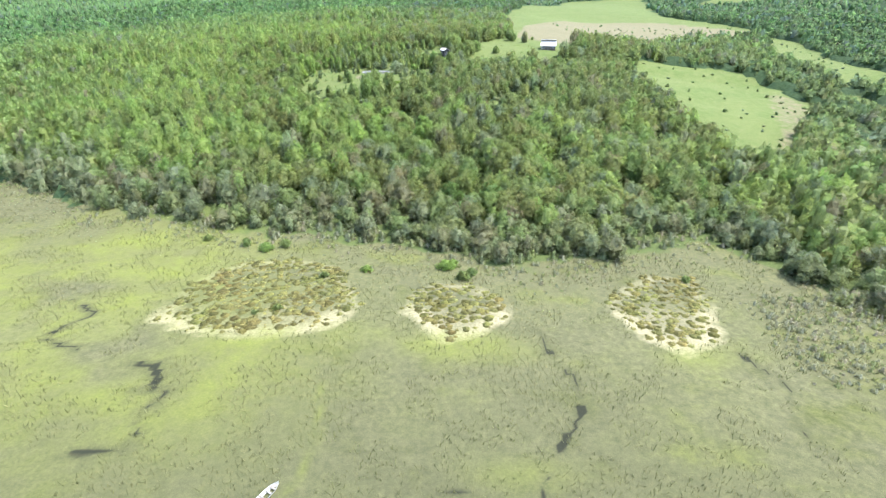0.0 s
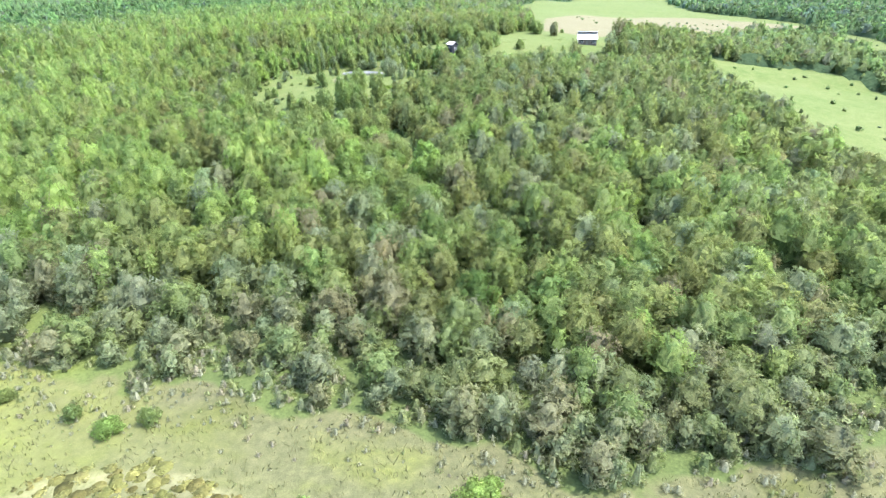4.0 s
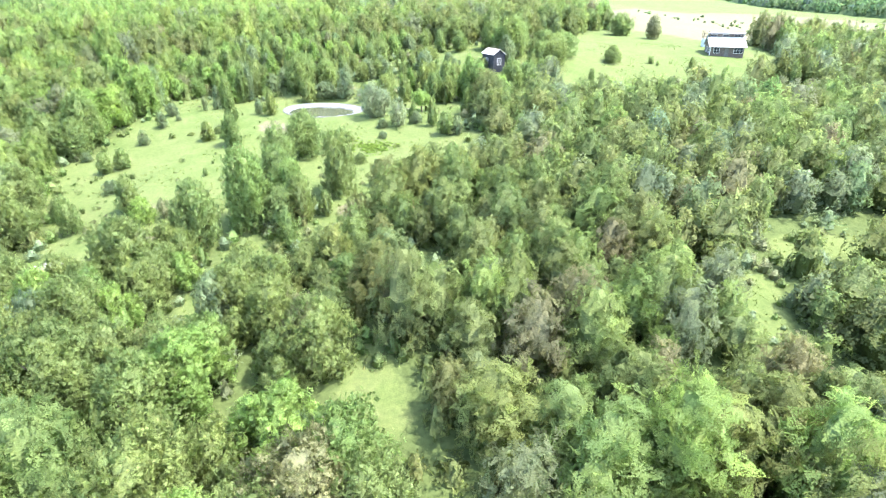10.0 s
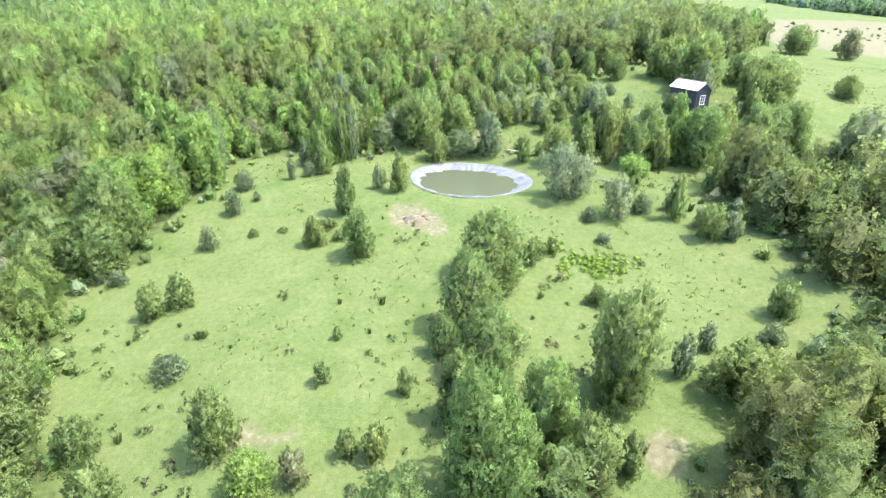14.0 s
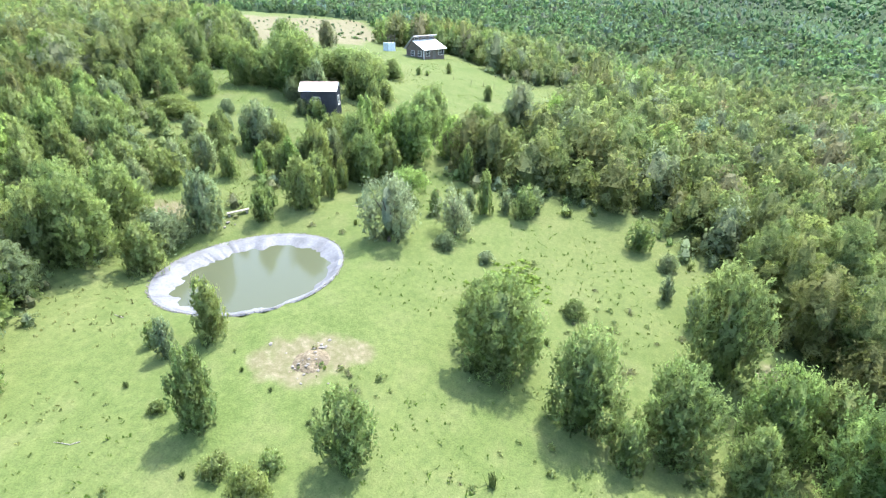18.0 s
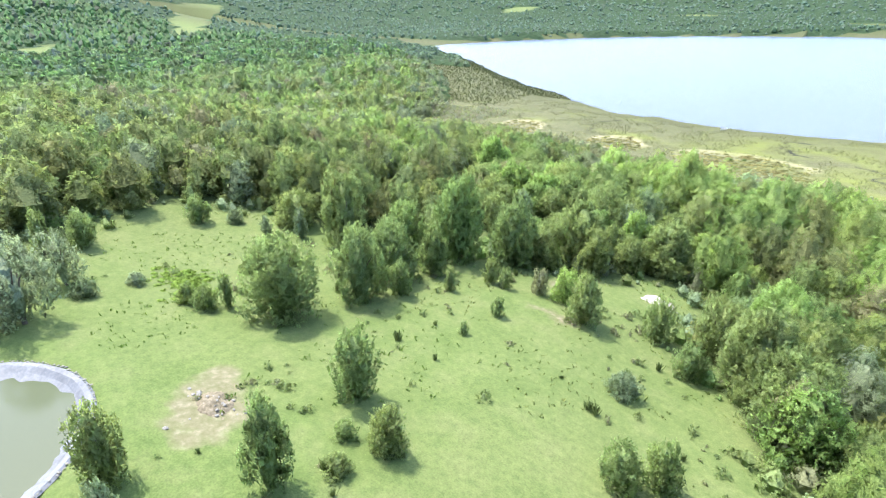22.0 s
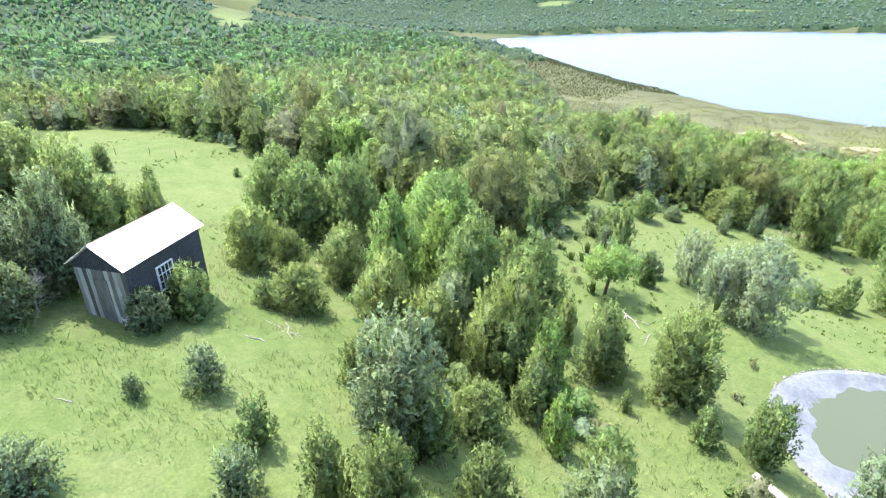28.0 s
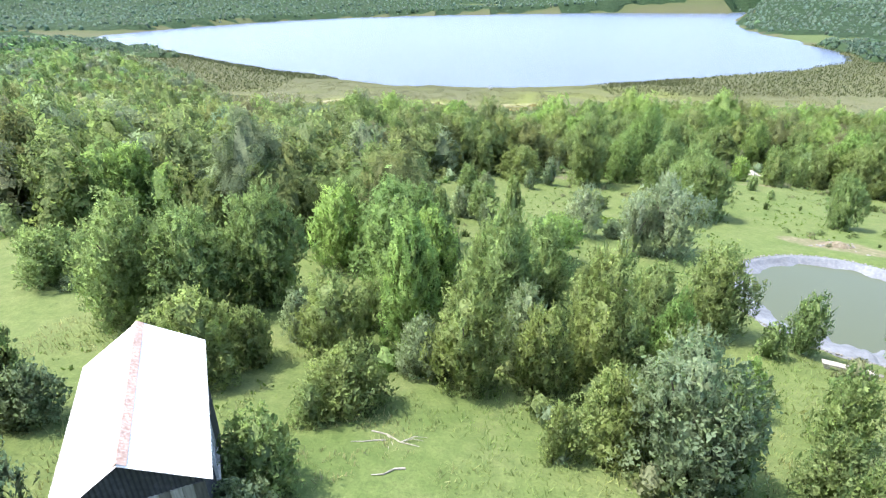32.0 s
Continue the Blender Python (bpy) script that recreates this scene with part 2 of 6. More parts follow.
def pond_r(x, y):
    """Distance from the pond's middle as a share of its rim; the rim is an uneven oval."""
    c, s = np.cos(-0.45), np.sin(-0.45)
    u, v = x - POND[0], y - POND[1]
    a, b = (u * c + v * s) / 7.3, (-u * s + v * c) / 6.7
    w = np.arctan2(b, a)
    return np.hypot(a, b) / (1 + 0.02 * np.sin(2 * w + 1) + 0.02 * np.sin(3 * w))


def ground(x, y):
    """The ground's height: lake bed, flat marsh, wooded slope, pasture, hills."""
    x, y = np.asarray(x, float), np.asarray(y, float)
    z = ramp(y, -4000, 0.35, 112, 0.4, 135, 2.0, 175, 8.2, 220, 19.6, 245, 23.6, 266, 25.5, 278, 26.4, 290, 29.6, 312, 33.0, 420, 39, 900, 60, 2000, 125, 4000, 200)
    k = ramp(y, 120, 0, 235, 1, 330, 1, 700, 0.4)
    z = z + k * ramp(x, -400, -14, -110, -3.8, -62, -0.8, -25, 0, 12, 1.6, 60, 0.3, 150, -9, 260, -12, 500, 0)
    z = z + ramp(y, 205, 0, 228, 1, 246, 1, 264, 0) * ramp(x, -90, -3.0, -62, -2.7, -50, -1.6, -15, -1.35, 12, 0)      # a shallow dip across the lower pasture
    r = np.hypot(x, y - 60)
    low = 1 - ramp(y, 200, 0, 500, 1)
    z = z + low * ramp(r, 430, 0, 720, 9, 1200, 48, 2600, 150, 5000, 230)
    z = z + ramp(r, 300, 0, 900, 1) * (7 * vnoise(x, y, 210, 5) + 3 * vnoise(x, y, 90, 6)) + ramp(y, 120, 0, 150, 1) * 0.35 * vnoise(x, y, 14, 7)
    z = np.where(y < 125, z + 0.12 * vnoise(x, y, 5, 8), z)
    sd = shore(x, y)
    z = np.where((sd > -12) & (y < 110), np.minimum(z, 0.35), z)
    z = np.where(sd > -1.5, np.minimum(z, 0.3 - 1.8 * np.clip((sd + 1.5) / 6, 0, 1)), z)
    p = pond_r(x, y)
    flat = 1 - np.clip((p - 1.0) / 0.7, 0, 1)
    flat = flat * flat * (3 - 2 * flat)
    return z * (1 - flat) + 25.3 * flat - 2.2 * np.clip(1.0 - p, 0, 0.4) / 0.4


def inside(x, y, *poly):
    """Metres (about) inside a polygon, negative outside."""
    x, y = np.asarray(x, float), np.asarray(y, float)
    far, odd = np.full(x.shape, 1e9), np.zeros(x.shape, bool)
    for (ax, ay), (bx, by) in zip(poly, poly[1:] + poly[:1]):
        ex, ey = bx - ax, by - ay
        t = np.clip(((x - ax) * ex + (y - ay) * ey) / (ex * ex + ey * ey), 0, 1)
        far = np.minimum(far, np.hypot(x - ax - t * ex, y - ay - t * ey))
        odd ^= ((ay > y) != (by > y)) & (x < ex * (y - ay) / (ey if ey else 1e-9) + ax)
    return np.where(odd, far, -far)


def spot(x, y, cx, cy, rx, ry, turn=0.0):
    c, s = math.cos(radians(turn)), math.sin(radians(turn))
    u, v = (x - cx) * c + (y - cy) * s, -(x - cx) * s + (y - cy) * c
    return (1 - np.hypot(u / rx, v / ry)) * min(rx, ry)


def wood_edge(x):
    """How far north the open marsh reaches."""
    return ramp(x, -420, 120, -300, 150, -227, 165, -144, 161, -121, 152, -95, 138.5, -76, 132, -59, 127.5, -28, 123.5, -13, 118, 3, 113, 9, 107.5, 20, 107, 33, 110.5, 44, 117, 64, 119, 74, 108, 80, 92, 100, 60, 130, 24, 187, -34, 297, -112, 420, -150)


def marsh(x, y):
    """Metres into the marsh from the edge of the wood."""
    d = wood_edge(x) - y + 3.5 * vnoise(x, y, 11, 11) + 1.5 * vnoise(x, y, 4, 12)
    shelf = shore(x, y) + ramp(x, 80, 26, 200, 9) + ramp(x, 80, 10, 200, 4) * vnoise(x, y, 60, 13)
    shelf = np.where(y < -330, shelf - 40, shelf)
    return np.where(y < -60, shelf, np.maximum(d, np.where(y < 60, shelf, -99)))


def pasture(x, y):
    """Metres into the open grass."""
    wob = 1.6 * vnoise(x, y, 7, 14) + 0.8 * vnoise(x, y, 3, 15)
    a = inside(x, y, (-71.5, 249), (-68, 253), (-68, 259), (-70, 263), (-65.5, 265.5), (-65, 270), (-67, 275), (-59, 277.5), (-45, 279), (-26, 280), (-16, 281), (-7, 277), (-5.5, 270.5), (-7.2, 261), (-6, 251), (-4, 245), (-7, 240), (-11, 236.5), (-16, 232.5), (-22.5, 229.5), (-27, 231), (-31, 229), (-36, 226), (-41, 223.5), (-46, 220), (-51, 216.5), (-54, 214.5), (-57, 219), (-60, 227), (-63.5, 234), (-67, 238.5), (-70, 243))
    b = inside(x, y, (-27, 283), (-22, 293), (-16, 304), (-4, 313), (16, 319), (27, 332), (40, 348), (72, 334), (70, 316), (69, 303), (60, 293), (55, 285), (58, 279), (66, 276), (61, 267), (51, 263.5), (36, 263.5), (26, 264.5), (17, 265.5), (9, 265), (2, 271), (-8, 284))
    c = inside(x, y, (-41, 284), (-42, 290), (-33, 292), (-27, 298), (-18, 304), (-14, 292), (-26, 281))
    d = inside(x, y, (-45, 278), (-46, 284), (-42, 290), (-33, 291), (-28, 297), (-14, 309), (-8, 300), (2, 284), (10, 273), (3, 266), (-12, 268), (-20, 278))
    best = np.maximum(np.maximum(np.maximum(a, b), d - 1.5), np.minimum(c, 3 + 6 * vnoise(x, y, 7, 18))) + wob
    for s in ((-11.6, 189.0, 3.1, 6.0, -18), (-9.3, 188.6, 2.4, 2.6, 0), (-16.8, 203, 2.6, 4.2, 20), (-17.4, 206, 1.6, 3.0, 20), (29, 220, 7.0, 3.4, 5), (18.0, 212.5, 2.4, 6.5, -25), (-34.5, 214.5, 2.0, 6.5, -8), (-33, 222, 2.0, 3.0, 0), (-35.2, 225, 1.5, 4, 0), (-14, 218.3, 2.0, 3.0, 10), (-25, 228.6, 2.6, 4.5, -35), (24, 293, 12, 9, 20), (-2, 326, 8, 7, 30)):
        best = np.maximum(best, spot(x, y, *s) + 0.5 * wob)
    return best


def far_field(x, y):
    """Metres into the open fields farther off."""
    wob = 3.5 * vnoise(x, y, 30, 16) + 2 * vnoise(x, y, 9, 17)
    best = inside(x, y, (101, 301), (113, 301), (144, 303), (154, 294), (163, 279), (163, 248), (163, 235), (153, 224), (146, 224), (133, 199), (123, 181), (113, 172), (100, 168), (98, 190), (94, 215), (90, 235), (88, 252), (92, 280))
    best = np.maximum(best, inside(x, y, (257, 462), (262, 430), (253, 403), (236, 337), (240, 303), (222, 274), (203, 280), (196, 300), (198, 323), (201, 352)))
    best = np.maximum(best, inside(x, y, (185, 266), (196, 264), (195, 239), (183, 224), (182, 242)))
    best = np.maximum(best, inside(x, y, (40, 345), (52, 322), (70, 328), (193, 412), (268, 474), (262, 520), (240, 640), (330, 1000), (200, 1000), (100, 760), (56, 560)))
    best = np.maximum(best, inside(x, y, (600, -45), (608, -120), (680, -140), (760, -190), (900, -305), (1000, -268), (830, -165), (700, -100)))
    for s in ((-330, 900, 60, 45, 20), (560, 100, 60, 16, -30), (495, 120, 40, 10, -40), (540, -740, 30, 60, 0), (215, -760, 60, 24, 10), (-40, -740, 50, 14, 0), (420, 860, 60, 30, 20)):
        best = np.maximum(best, spot(x, y, *s))
    return best + wob


def dry(x, y):
    """Share of bare or straw-coloured ground."""
    b = inside(x, y, (42, 350), (60, 328), (190, 412), (264, 478), (205, 560), (110, 540), (60, 440))
    d = np.clip(0.5 + b / 8, 0, 1)
    for cx, cy, rx, ry in ((-40.8, 259.1, 2.0, 1.3), (-42.3, 260.8, 1.0, 0.7), (-38.6, 257.8, 1.1, 0.8), (-23.3, 230.9, 0.8, 1.2), (-33, 283, 1.5, 1.2), (-46.8, 224.4, 1.4, 1.2), (-49, 232.6, 0.9, 0.5)):
        d = np.maximum(d, np.clip(0.75 + spot(x, y, cx, cy, rx, ry) / 2.2 + 0.25 * vnoise(x, y, 1.6, 19), 0, 0.62))
    rocky = inside(x, y, (150, 262), (164, 250), (152, 222), (134, 198), (118, 176), (110, 178), (128, 205))
    return np.maximum(d, np.clip(0.35 + rocky / 12, 0, 0.55))


def axis_steps(lo, hi, fine, out_lo, out_hi):
    """Even steps from lo to hi, growing ones beyond."""
    a = list(np.arange(lo, hi + fine / 2, fine))
    for sign, end in ((1, out_hi), (-1, out_lo)):
        step, v = fine, a[-1] if sign > 0 else a[0]
        while (end - v) * sign > 0:
            step *= 1.065
            v += sign * step
            a = a + [v] if sign > 0 else [v] + a
    return np.array(a)


def grid_mesh(name, xs, ys, height):
    gx, gy = np.meshgrid(xs, ys)
    gz = height(gx, gy)
    me = bpy.data.meshes.new(name)
    w, h = len(xs), len(ys)
    k = (np.arange(h - 1)[:, None] * w + np.arange(w - 1)).ravel()
    faces = np.stack((k, k + 1, k + w + 1, k + w), 1).astype(np.int32)
    fill_mesh(me, np.stack((gx, gy, gz), -1).reshape(-1, 3), faces)
    me.polygons.foreach_set("use_smooth", np.ones(len(faces), bool))
    return me, gx, gy


def fill_mesh(me, verts, faces):
    """Vertices and quads (or triangles) from arrays."""
    n, k = faces.shape
    me.vertices.add(len(verts))
    me.vertices.foreach_set("co", np.ascontiguousarray(verts, np.float32).ravel())
    me.loops.add(n * k)
    me.loops.foreach_set("vertex_index", np.ascontiguousarray(faces, np.int32).ravel())
    me.polygons.add(n)
    me.polygons.foreach_set("loop_start", np.arange(0, n * k, k, dtype=np.int32))
    me.update(calc_edges=True)


PEAT = (((-58, 86.6), (-58, 99), (-54, 106), (-49, 111.5), (-38, 113), (-25.5, 109), (-18.5, 91), (-25.4, 82.5), (-36.6, 80), (-48.6, 81.6)),
        ((-9.5, 91), (-8, 97), (-3, 100.5), (5, 100.5), (11.5, 93.5), (11, 86), (5, 80.6), (-1, 78.8), (-5, 83.5)),
        ((31, 92.3), (37.8, 99.8), (43.2, 104.5), (53.5, 102.7), (52.3, 93.3), (48, 78.4), (41.5, 75.6), (36, 79.4), (32, 85.9)))


def peat_in(x, y):
    best = np.full(np.shape(x), -99.0)
    for p in PEAT:
        best = np.maximum(best, inside(x, y, *p))
    return best + 0.8 * vnoise(x, y, 4, 34)


def peat_of(x, y):
    return np.clip(0.5 + peat_in(x, y) / 1.5, 0, 1)


land, gx, gy = grid_mesh("ground", axis_steps(-76, 62, 1.1, -4500, 4500), axis_steps(44, 314, 1.1, -4500, 4500), ground)
zone = land.color_attributes.new("zone", "FLOAT_COLOR", "POINT")
soft = lambda d, w: np.clip(0.5 + d / w, 0, 1)
zz = np.stack((np.maximum(soft(pasture(gx, gy), 2.5), soft(far_field(gx, gy), 6)), soft(np.where(gy < 170, marsh(gx, gy), -9), 4), dry(gx, gy), np.ones(gx.shape)), -1)
zone.data.foreach_set("color", zz.astype(np.float32).ravel())
wet = land.color_attributes.new("wet", "FLOAT_COLOR", "POINT")
peat = peat_of(gx, gy)
lime = np.zeros(gx.shape)
for s in ((-38, 75, 24, 8, 8), (2, 77, 17, 7, -4), (44, 74, 12, 5, 0), (-72, 92, 16, 7, 20), (-90, 118, 20, 6, 5), (-52, 62, 9, 5, 0), (70, 66, 8, 4, 0), (-100, 84, 14, 5, 10), (10, 49, 14, 4, 0)):
    lime = np.maximum(lime, np.clip(spot(gx, gy, *s) / 4, 0, 1) * (0.6 + 0.4 * vnoise(gx, gy, 7, 31)))
dark = np.zeros(gx.shape)
for line, wide in ((((10, 40), (11, 47), (13, 51), (15.4, 55), (19, 60), (20, 66), (17, 74), (16, 82)), 0.5), (((-78, 93), (-70, 88), (-76, 80), (-66, 76)), 0.6), (((50, 52), (49, 58), (53, 66), (50, 74)), 0.5), (((-53, 72.5), (-50, 71.5), (-47.5, 66), (-45, 65), (-47, 60), (-45, 56)), 1.0)):
    for a, b in zip(line, line[1:]):
        e = (b[0] - a[0], b[1] - a[1])
        t = np.clip(((gx - a[0]) * e[0] + (gy - a[1]) * e[1]) / (e[0] ** 2 + e[1] ** 2), 0, 1)
        dd = np.hypot(gx - a[0] - t * e[0], gy - a[1] - t * e[1]) + 0.9 * vnoise(gx, gy, 2.4, 32)
        dark = np.maximum(dark, np.clip(1.5 - dd / wide, 0, 1))
for s in ((-49, 52.7, 4.5, 1.2, 8), (-52, 72, 2.6, 1.0, 0), (-47.5, 65.4, 3, 0.9, 0), (-2, 46.6, 5, 0.6, -4), ):
    dark = np.maximum(dark, np.clip(0.75 + spot(gx, gy, *s) / 1.6 + 0.3 * vnoise(gx, gy, 4, 33), 0, 1))
for s in ((-75, 80, 60, 40, 0), (-95, 110, 60, 25, 10)):
    lime = np.maximum(lime, np.clip(0.4 + spot(gx, gy, *s) / 20, 0, 1.0) * (0.5 + 0.4 * vnoise(gx, gy, 6, 35) + 0.4 * vnoise(gx, gy, 17, 36)).clip(0, 1))
dark = np.maximum(dark, 0.6 * np.clip(0.5 + (14 - gy) / 30, 0, 1) * (marsh(gx, gy) > -3))
dark = np.maximum(dark, 0.55 * np.clip(1.2 + shore(gx, gy) / 40, 0, 1) * (gy < 110))
dark = np.maximum(dark, 0.78 * np.clip(1.6 + shore(gx, gy) / 50, 0, 1) * np.clip(np.maximum((38 - gy) / 10, (np.abs(gx + 10) - 88) / 12), 0, 1) * (gy < 110))
rim_in = peat_in(gx, gy)
low_side = np.clip((96 - gy) / 10 + 0.3 * vnoise(gx, gy, 5, 37), 0.48, 1)
low_rim = np.exp(-((rim_in + 0.4 + 0.8 * vnoise(gx, gy, 3, 38)) / 1.15) ** 2) * np.clip((94 - gy) / 9, 0, 0.66)
peat = np.maximum(peat * np.clip(np.where(rim_in < 3.0, 1, 0.7) * low_side, 0, 1), low_rim)
dark = np.maximum(dark, 0.5 * np.clip((rim_in - 1) / 3, 0, 1))
trail = np.clip(1.2 - np.abs(gx + 20.5 + 1.2 * np.sin(gy / 5)) / 0.7, 0, 1) * ((gy > 46) & (gy < 68))
wet.data.foreach_set("color", np.stack((peat, np.maximum(lime, trail * 0.8), np.clip(dark, 0, 1), np.ones(gx.shape)), -1).astype(np.float32).ravel())
land.materials.append(GROUND)
tagged(new("ground", land), "rolling ground with green pasture, marsh sedge and woodland floor", "ground", kind="structure")

lake_me, _, _ = grid_mesh("lake", np.linspace(-700, 420, 60), np.linspace(-900, 80, 60), lambda x, y: 0 * x)
lake_me.materials.append(LAKE_WATER)
tagged(new("lake", lake_me), "wide pale blue lake with a calm surface", "lake", kind="structure")

# ---- trees ----
def leaf_quads(rng, at, out, size, jitter=0.7, thin=1.0, upright=0.45):
    """One bent leaf clump for each place: some lie outward, the others are shoots that point out and up."""
    n = len(at)
    nrm = out + rng.normal(0, jitter, (n, 3))
    nrm /= np.linalg.norm(nrm, axis=1)[:, None] + 1e-9
    side = np.cross(nrm, rng.normal(0, 1, (n, 3)))
    side /= np.linalg.norm(side, axis=1)[:, None] + 1e-9
    up = np.cross(nrm, side)
    shoot = rng.uniform(0, 1, (n, 1)) < upright
    lead = out * (0.55, 0.55, 0.3) + (0, 0, 0.75) + rng.normal(0, 0.3, (n, 3))
    lead /= np.linalg.norm(lead, axis=1)[:, None] + 1e-9
    flat = np.cross(lead, out + rng.normal(0, 0.8, (n, 3)))
    flat /= np.linalg.norm(flat, axis=1)[:, None] + 1e-9
    side, up = np.where(shoot, lead, side), np.where(shoot, flat, up)
    nrm = np.cross(side, up)
    s = size * rng.uniform(0.6, 1.4, (n, 1)) * np.where(shoot, 1.25, 1.0)
    a, b = side * s * 0.5, up * s * rng.uniform(0.35, 0.6, (n, 1)) * np.where(shoot, 0.62, 1.0) * thin
    lift = nrm * s * rng.uniform(-0.25, 0.25, (n, 1))
    return np.stack((at - a - 0.3 * b, at - b * 1.05 + lift, at + a + 0.3 * b, at + b * 1.05 + lift), 1)


PROFILE = {                                             # heights and radii of a crown's outline
    "round": ((0.02, 0.12, 0.3, 0.5, 0.68, 0.83, 0.95), (0.2, 0.33, 0.42, 0.43, 0.36, 0.24, 0.07)),
    "column": ((0.02, 0.12, 0.3, 0.5, 0.68, 0.83, 0.96), (0.24, 0.36, 0.42, 0.4, 0.31, 0.2, 0.05)),
    "cone": ((0.02, 0.1, 0.25, 0.45, 0.65, 0.82, 0.97), (0.3, 0.42, 0.4, 0.31, 0.21, 0.12, 0.02)),
    "shrub": ((0.0, 0.1, 0.3, 0.5, 0.68, 0.82, 0.94), (0.34, 0.45, 0.47, 0.41, 0.31, 0.2, 0.06)),
    "high": ((0.42, 0.5, 0.6, 0.7, 0.8, 0.9, 0.97), (0.12, 0.34, 0.45, 0.47, 0.4, 0.26, 0.08)),
    "wispy": ((0.04, 0.15, 0.3, 0.5, 0.68, 0.83, 0.96), (0.2, 0.36, 0.44, 0.42, 0.34, 0.24, 0.08)),
    "open": ((0.1, 0.2, 0.35, 0.52, 0.7, 0.85, 0.96), (0.16, 0.34, 0.44, 0.46, 0.4, 0.26, 0.08)),
}


def lobes_of(kind, rng, count):
    """Balls (x, y, z, radius, tone) over the outline of a crown one unit high and about one wide."""
    zs, rs_ = PROFILE[kind]
    rows_ = []
    for i in range(count):
        z = PROFILE[kind][0][0] + 0.04 + (0.86 - PROFILE[kind][0][0]) * ((i + rng.uniform(0, 1)) / count) ** 0.85
        a = i * 2.4 + rng.uniform(-0.7, 0.7)
        r = np.interp(z, zs, rs_) * rng.uniform(0.45, 0.95)
        size = rng.uniform(0.075, 0.165) * (0.7 if kind in ("cone", "column") else 1.0) * (0.75 + 0.5 * (1 - z))
        if kind in ("open", "high"):
            size, r = size * 1.3, r * 1.1
        rows_.append((r * math.cos(a), r * math.sin(a), z, size, rng.uniform(0.88, 1.12)))
    return np.array(rows_)


def inner_body(kind, rng, share, rings, seg):
    """The inside of a crown in quads: its outline drawn in and made uneven."""
    zs, rs_ = PROFILE[kind]
    v = []
    for z in np.linspace(max(0.05, zs[0]), 0.87, rings):
        r = np.interp(z, zs, rs_) * share
        v.append([(r * k * math.cos(6.2832 * j / seg), r * k * math.sin(6.2832 * j / seg), z + rng.uniform(-0.03, 0.03)) for j, k in enumerate(rng.uniform(0.8, 1.12, seg))])
    v.append([(0, 0, 0.9)] * seg)
    v = np.array(v)
    return np.stack((v[:-1], np.roll(v[:-1], -1, 1), np.roll(v[1:], -1, 1), v[1:]), 2).reshape(-1, 4, 3)


def crown_shape(kind, seed, leaves, size, core=0.8, rings=5, thin=1.0, upright=0.45, seg=8):
    """Quads of a crown: leaf clumps spread over the lobes, and an inner body. Returns (quads, tones, number of leaf clumps)."""
    rng = np.random.default_rng(seed)
    lobes = lobes_of(kind, rng, 9 if leaves < 40 else 18 if leaves < 150 else 30 if leaves < 1000 else 42) if kind not in ("open", "high") else lobes_of(kind, rng, 17)
    w = lobes[:, 3] ** 2
    pick = rng.choice(len(lobes), leaves * 5, p=w / w.sum())
    d = rng.normal(0, 1, (len(pick), 3))
    d /= np.linalg.norm(d, axis=1)[:, None]
    at = lobes[pick, :3] + d * lobes[pick, 3:4] * np.where(rng.uniform(0, 1, (len(pick), 1)) < (0.2 if leaves >= 300 else 0.05), rng.uniform(1.15, 1.6, (len(pick), 1)), rng.uniform(0.72, 1.15, (len(pick), 1))) * (1, 1, 1.3)
    near = np.linalg.norm(at[:, None] - lobes[None, :, :3], axis=2) / lobes[None, :, 3]
    hold = np.hypot(at[:, 0], at[:, 1]) > 0.62 * core * np.interp(at[:, 2], *PROFILE[kind])
    ok = (near.min(1) > 0.7) & (at[:, 2] > max(0.02, PROFILE[kind][0][0] - 0.06)) & (hold | (at[:, 2] > 0.85))
    at, d, pick = at[ok][:leaves], d[ok][:leaves], pick[ok][:leaves]
    flat = at * (1, 1, 0)
    flat /= np.linalg.norm(flat, axis=1)[:, None] + 1e-6
    out = d * 0.6 + flat * 0.5 + (0, 0, 0.5)
    quads = leaf_quads(rng, at, out, size, 0.5 if thin == 1.0 else 0.9, thin, upright)
    face = d * 0.7 + flat * 0.3 + (0, 0, 0.6) + rng.normal(0, 0.14, d.shape)
    tone = rng.uniform(0.93, 1.07, len(quads)) * lobes[pick, 4]
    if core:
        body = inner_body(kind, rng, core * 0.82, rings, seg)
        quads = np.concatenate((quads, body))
        # shade inside the crown, put into the body's tone
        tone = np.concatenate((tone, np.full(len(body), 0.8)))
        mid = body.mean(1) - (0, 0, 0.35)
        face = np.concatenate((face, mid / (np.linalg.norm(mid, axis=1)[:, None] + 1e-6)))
    n = len(at)
    m = n if n > 30 else len(quads)
    wide = np.percentile(np.hypot(quads[:m, :, 0], quads[:m, :, 1]), 96) * 2
    quads[..., :2] /= wide
    quads[..., 2] /= np.percentile(quads[:m, :, 2], 99.3)
    return quads, tone, n, face / (np.linalg.norm(face, axis=1)[:, None] + 1e-9)


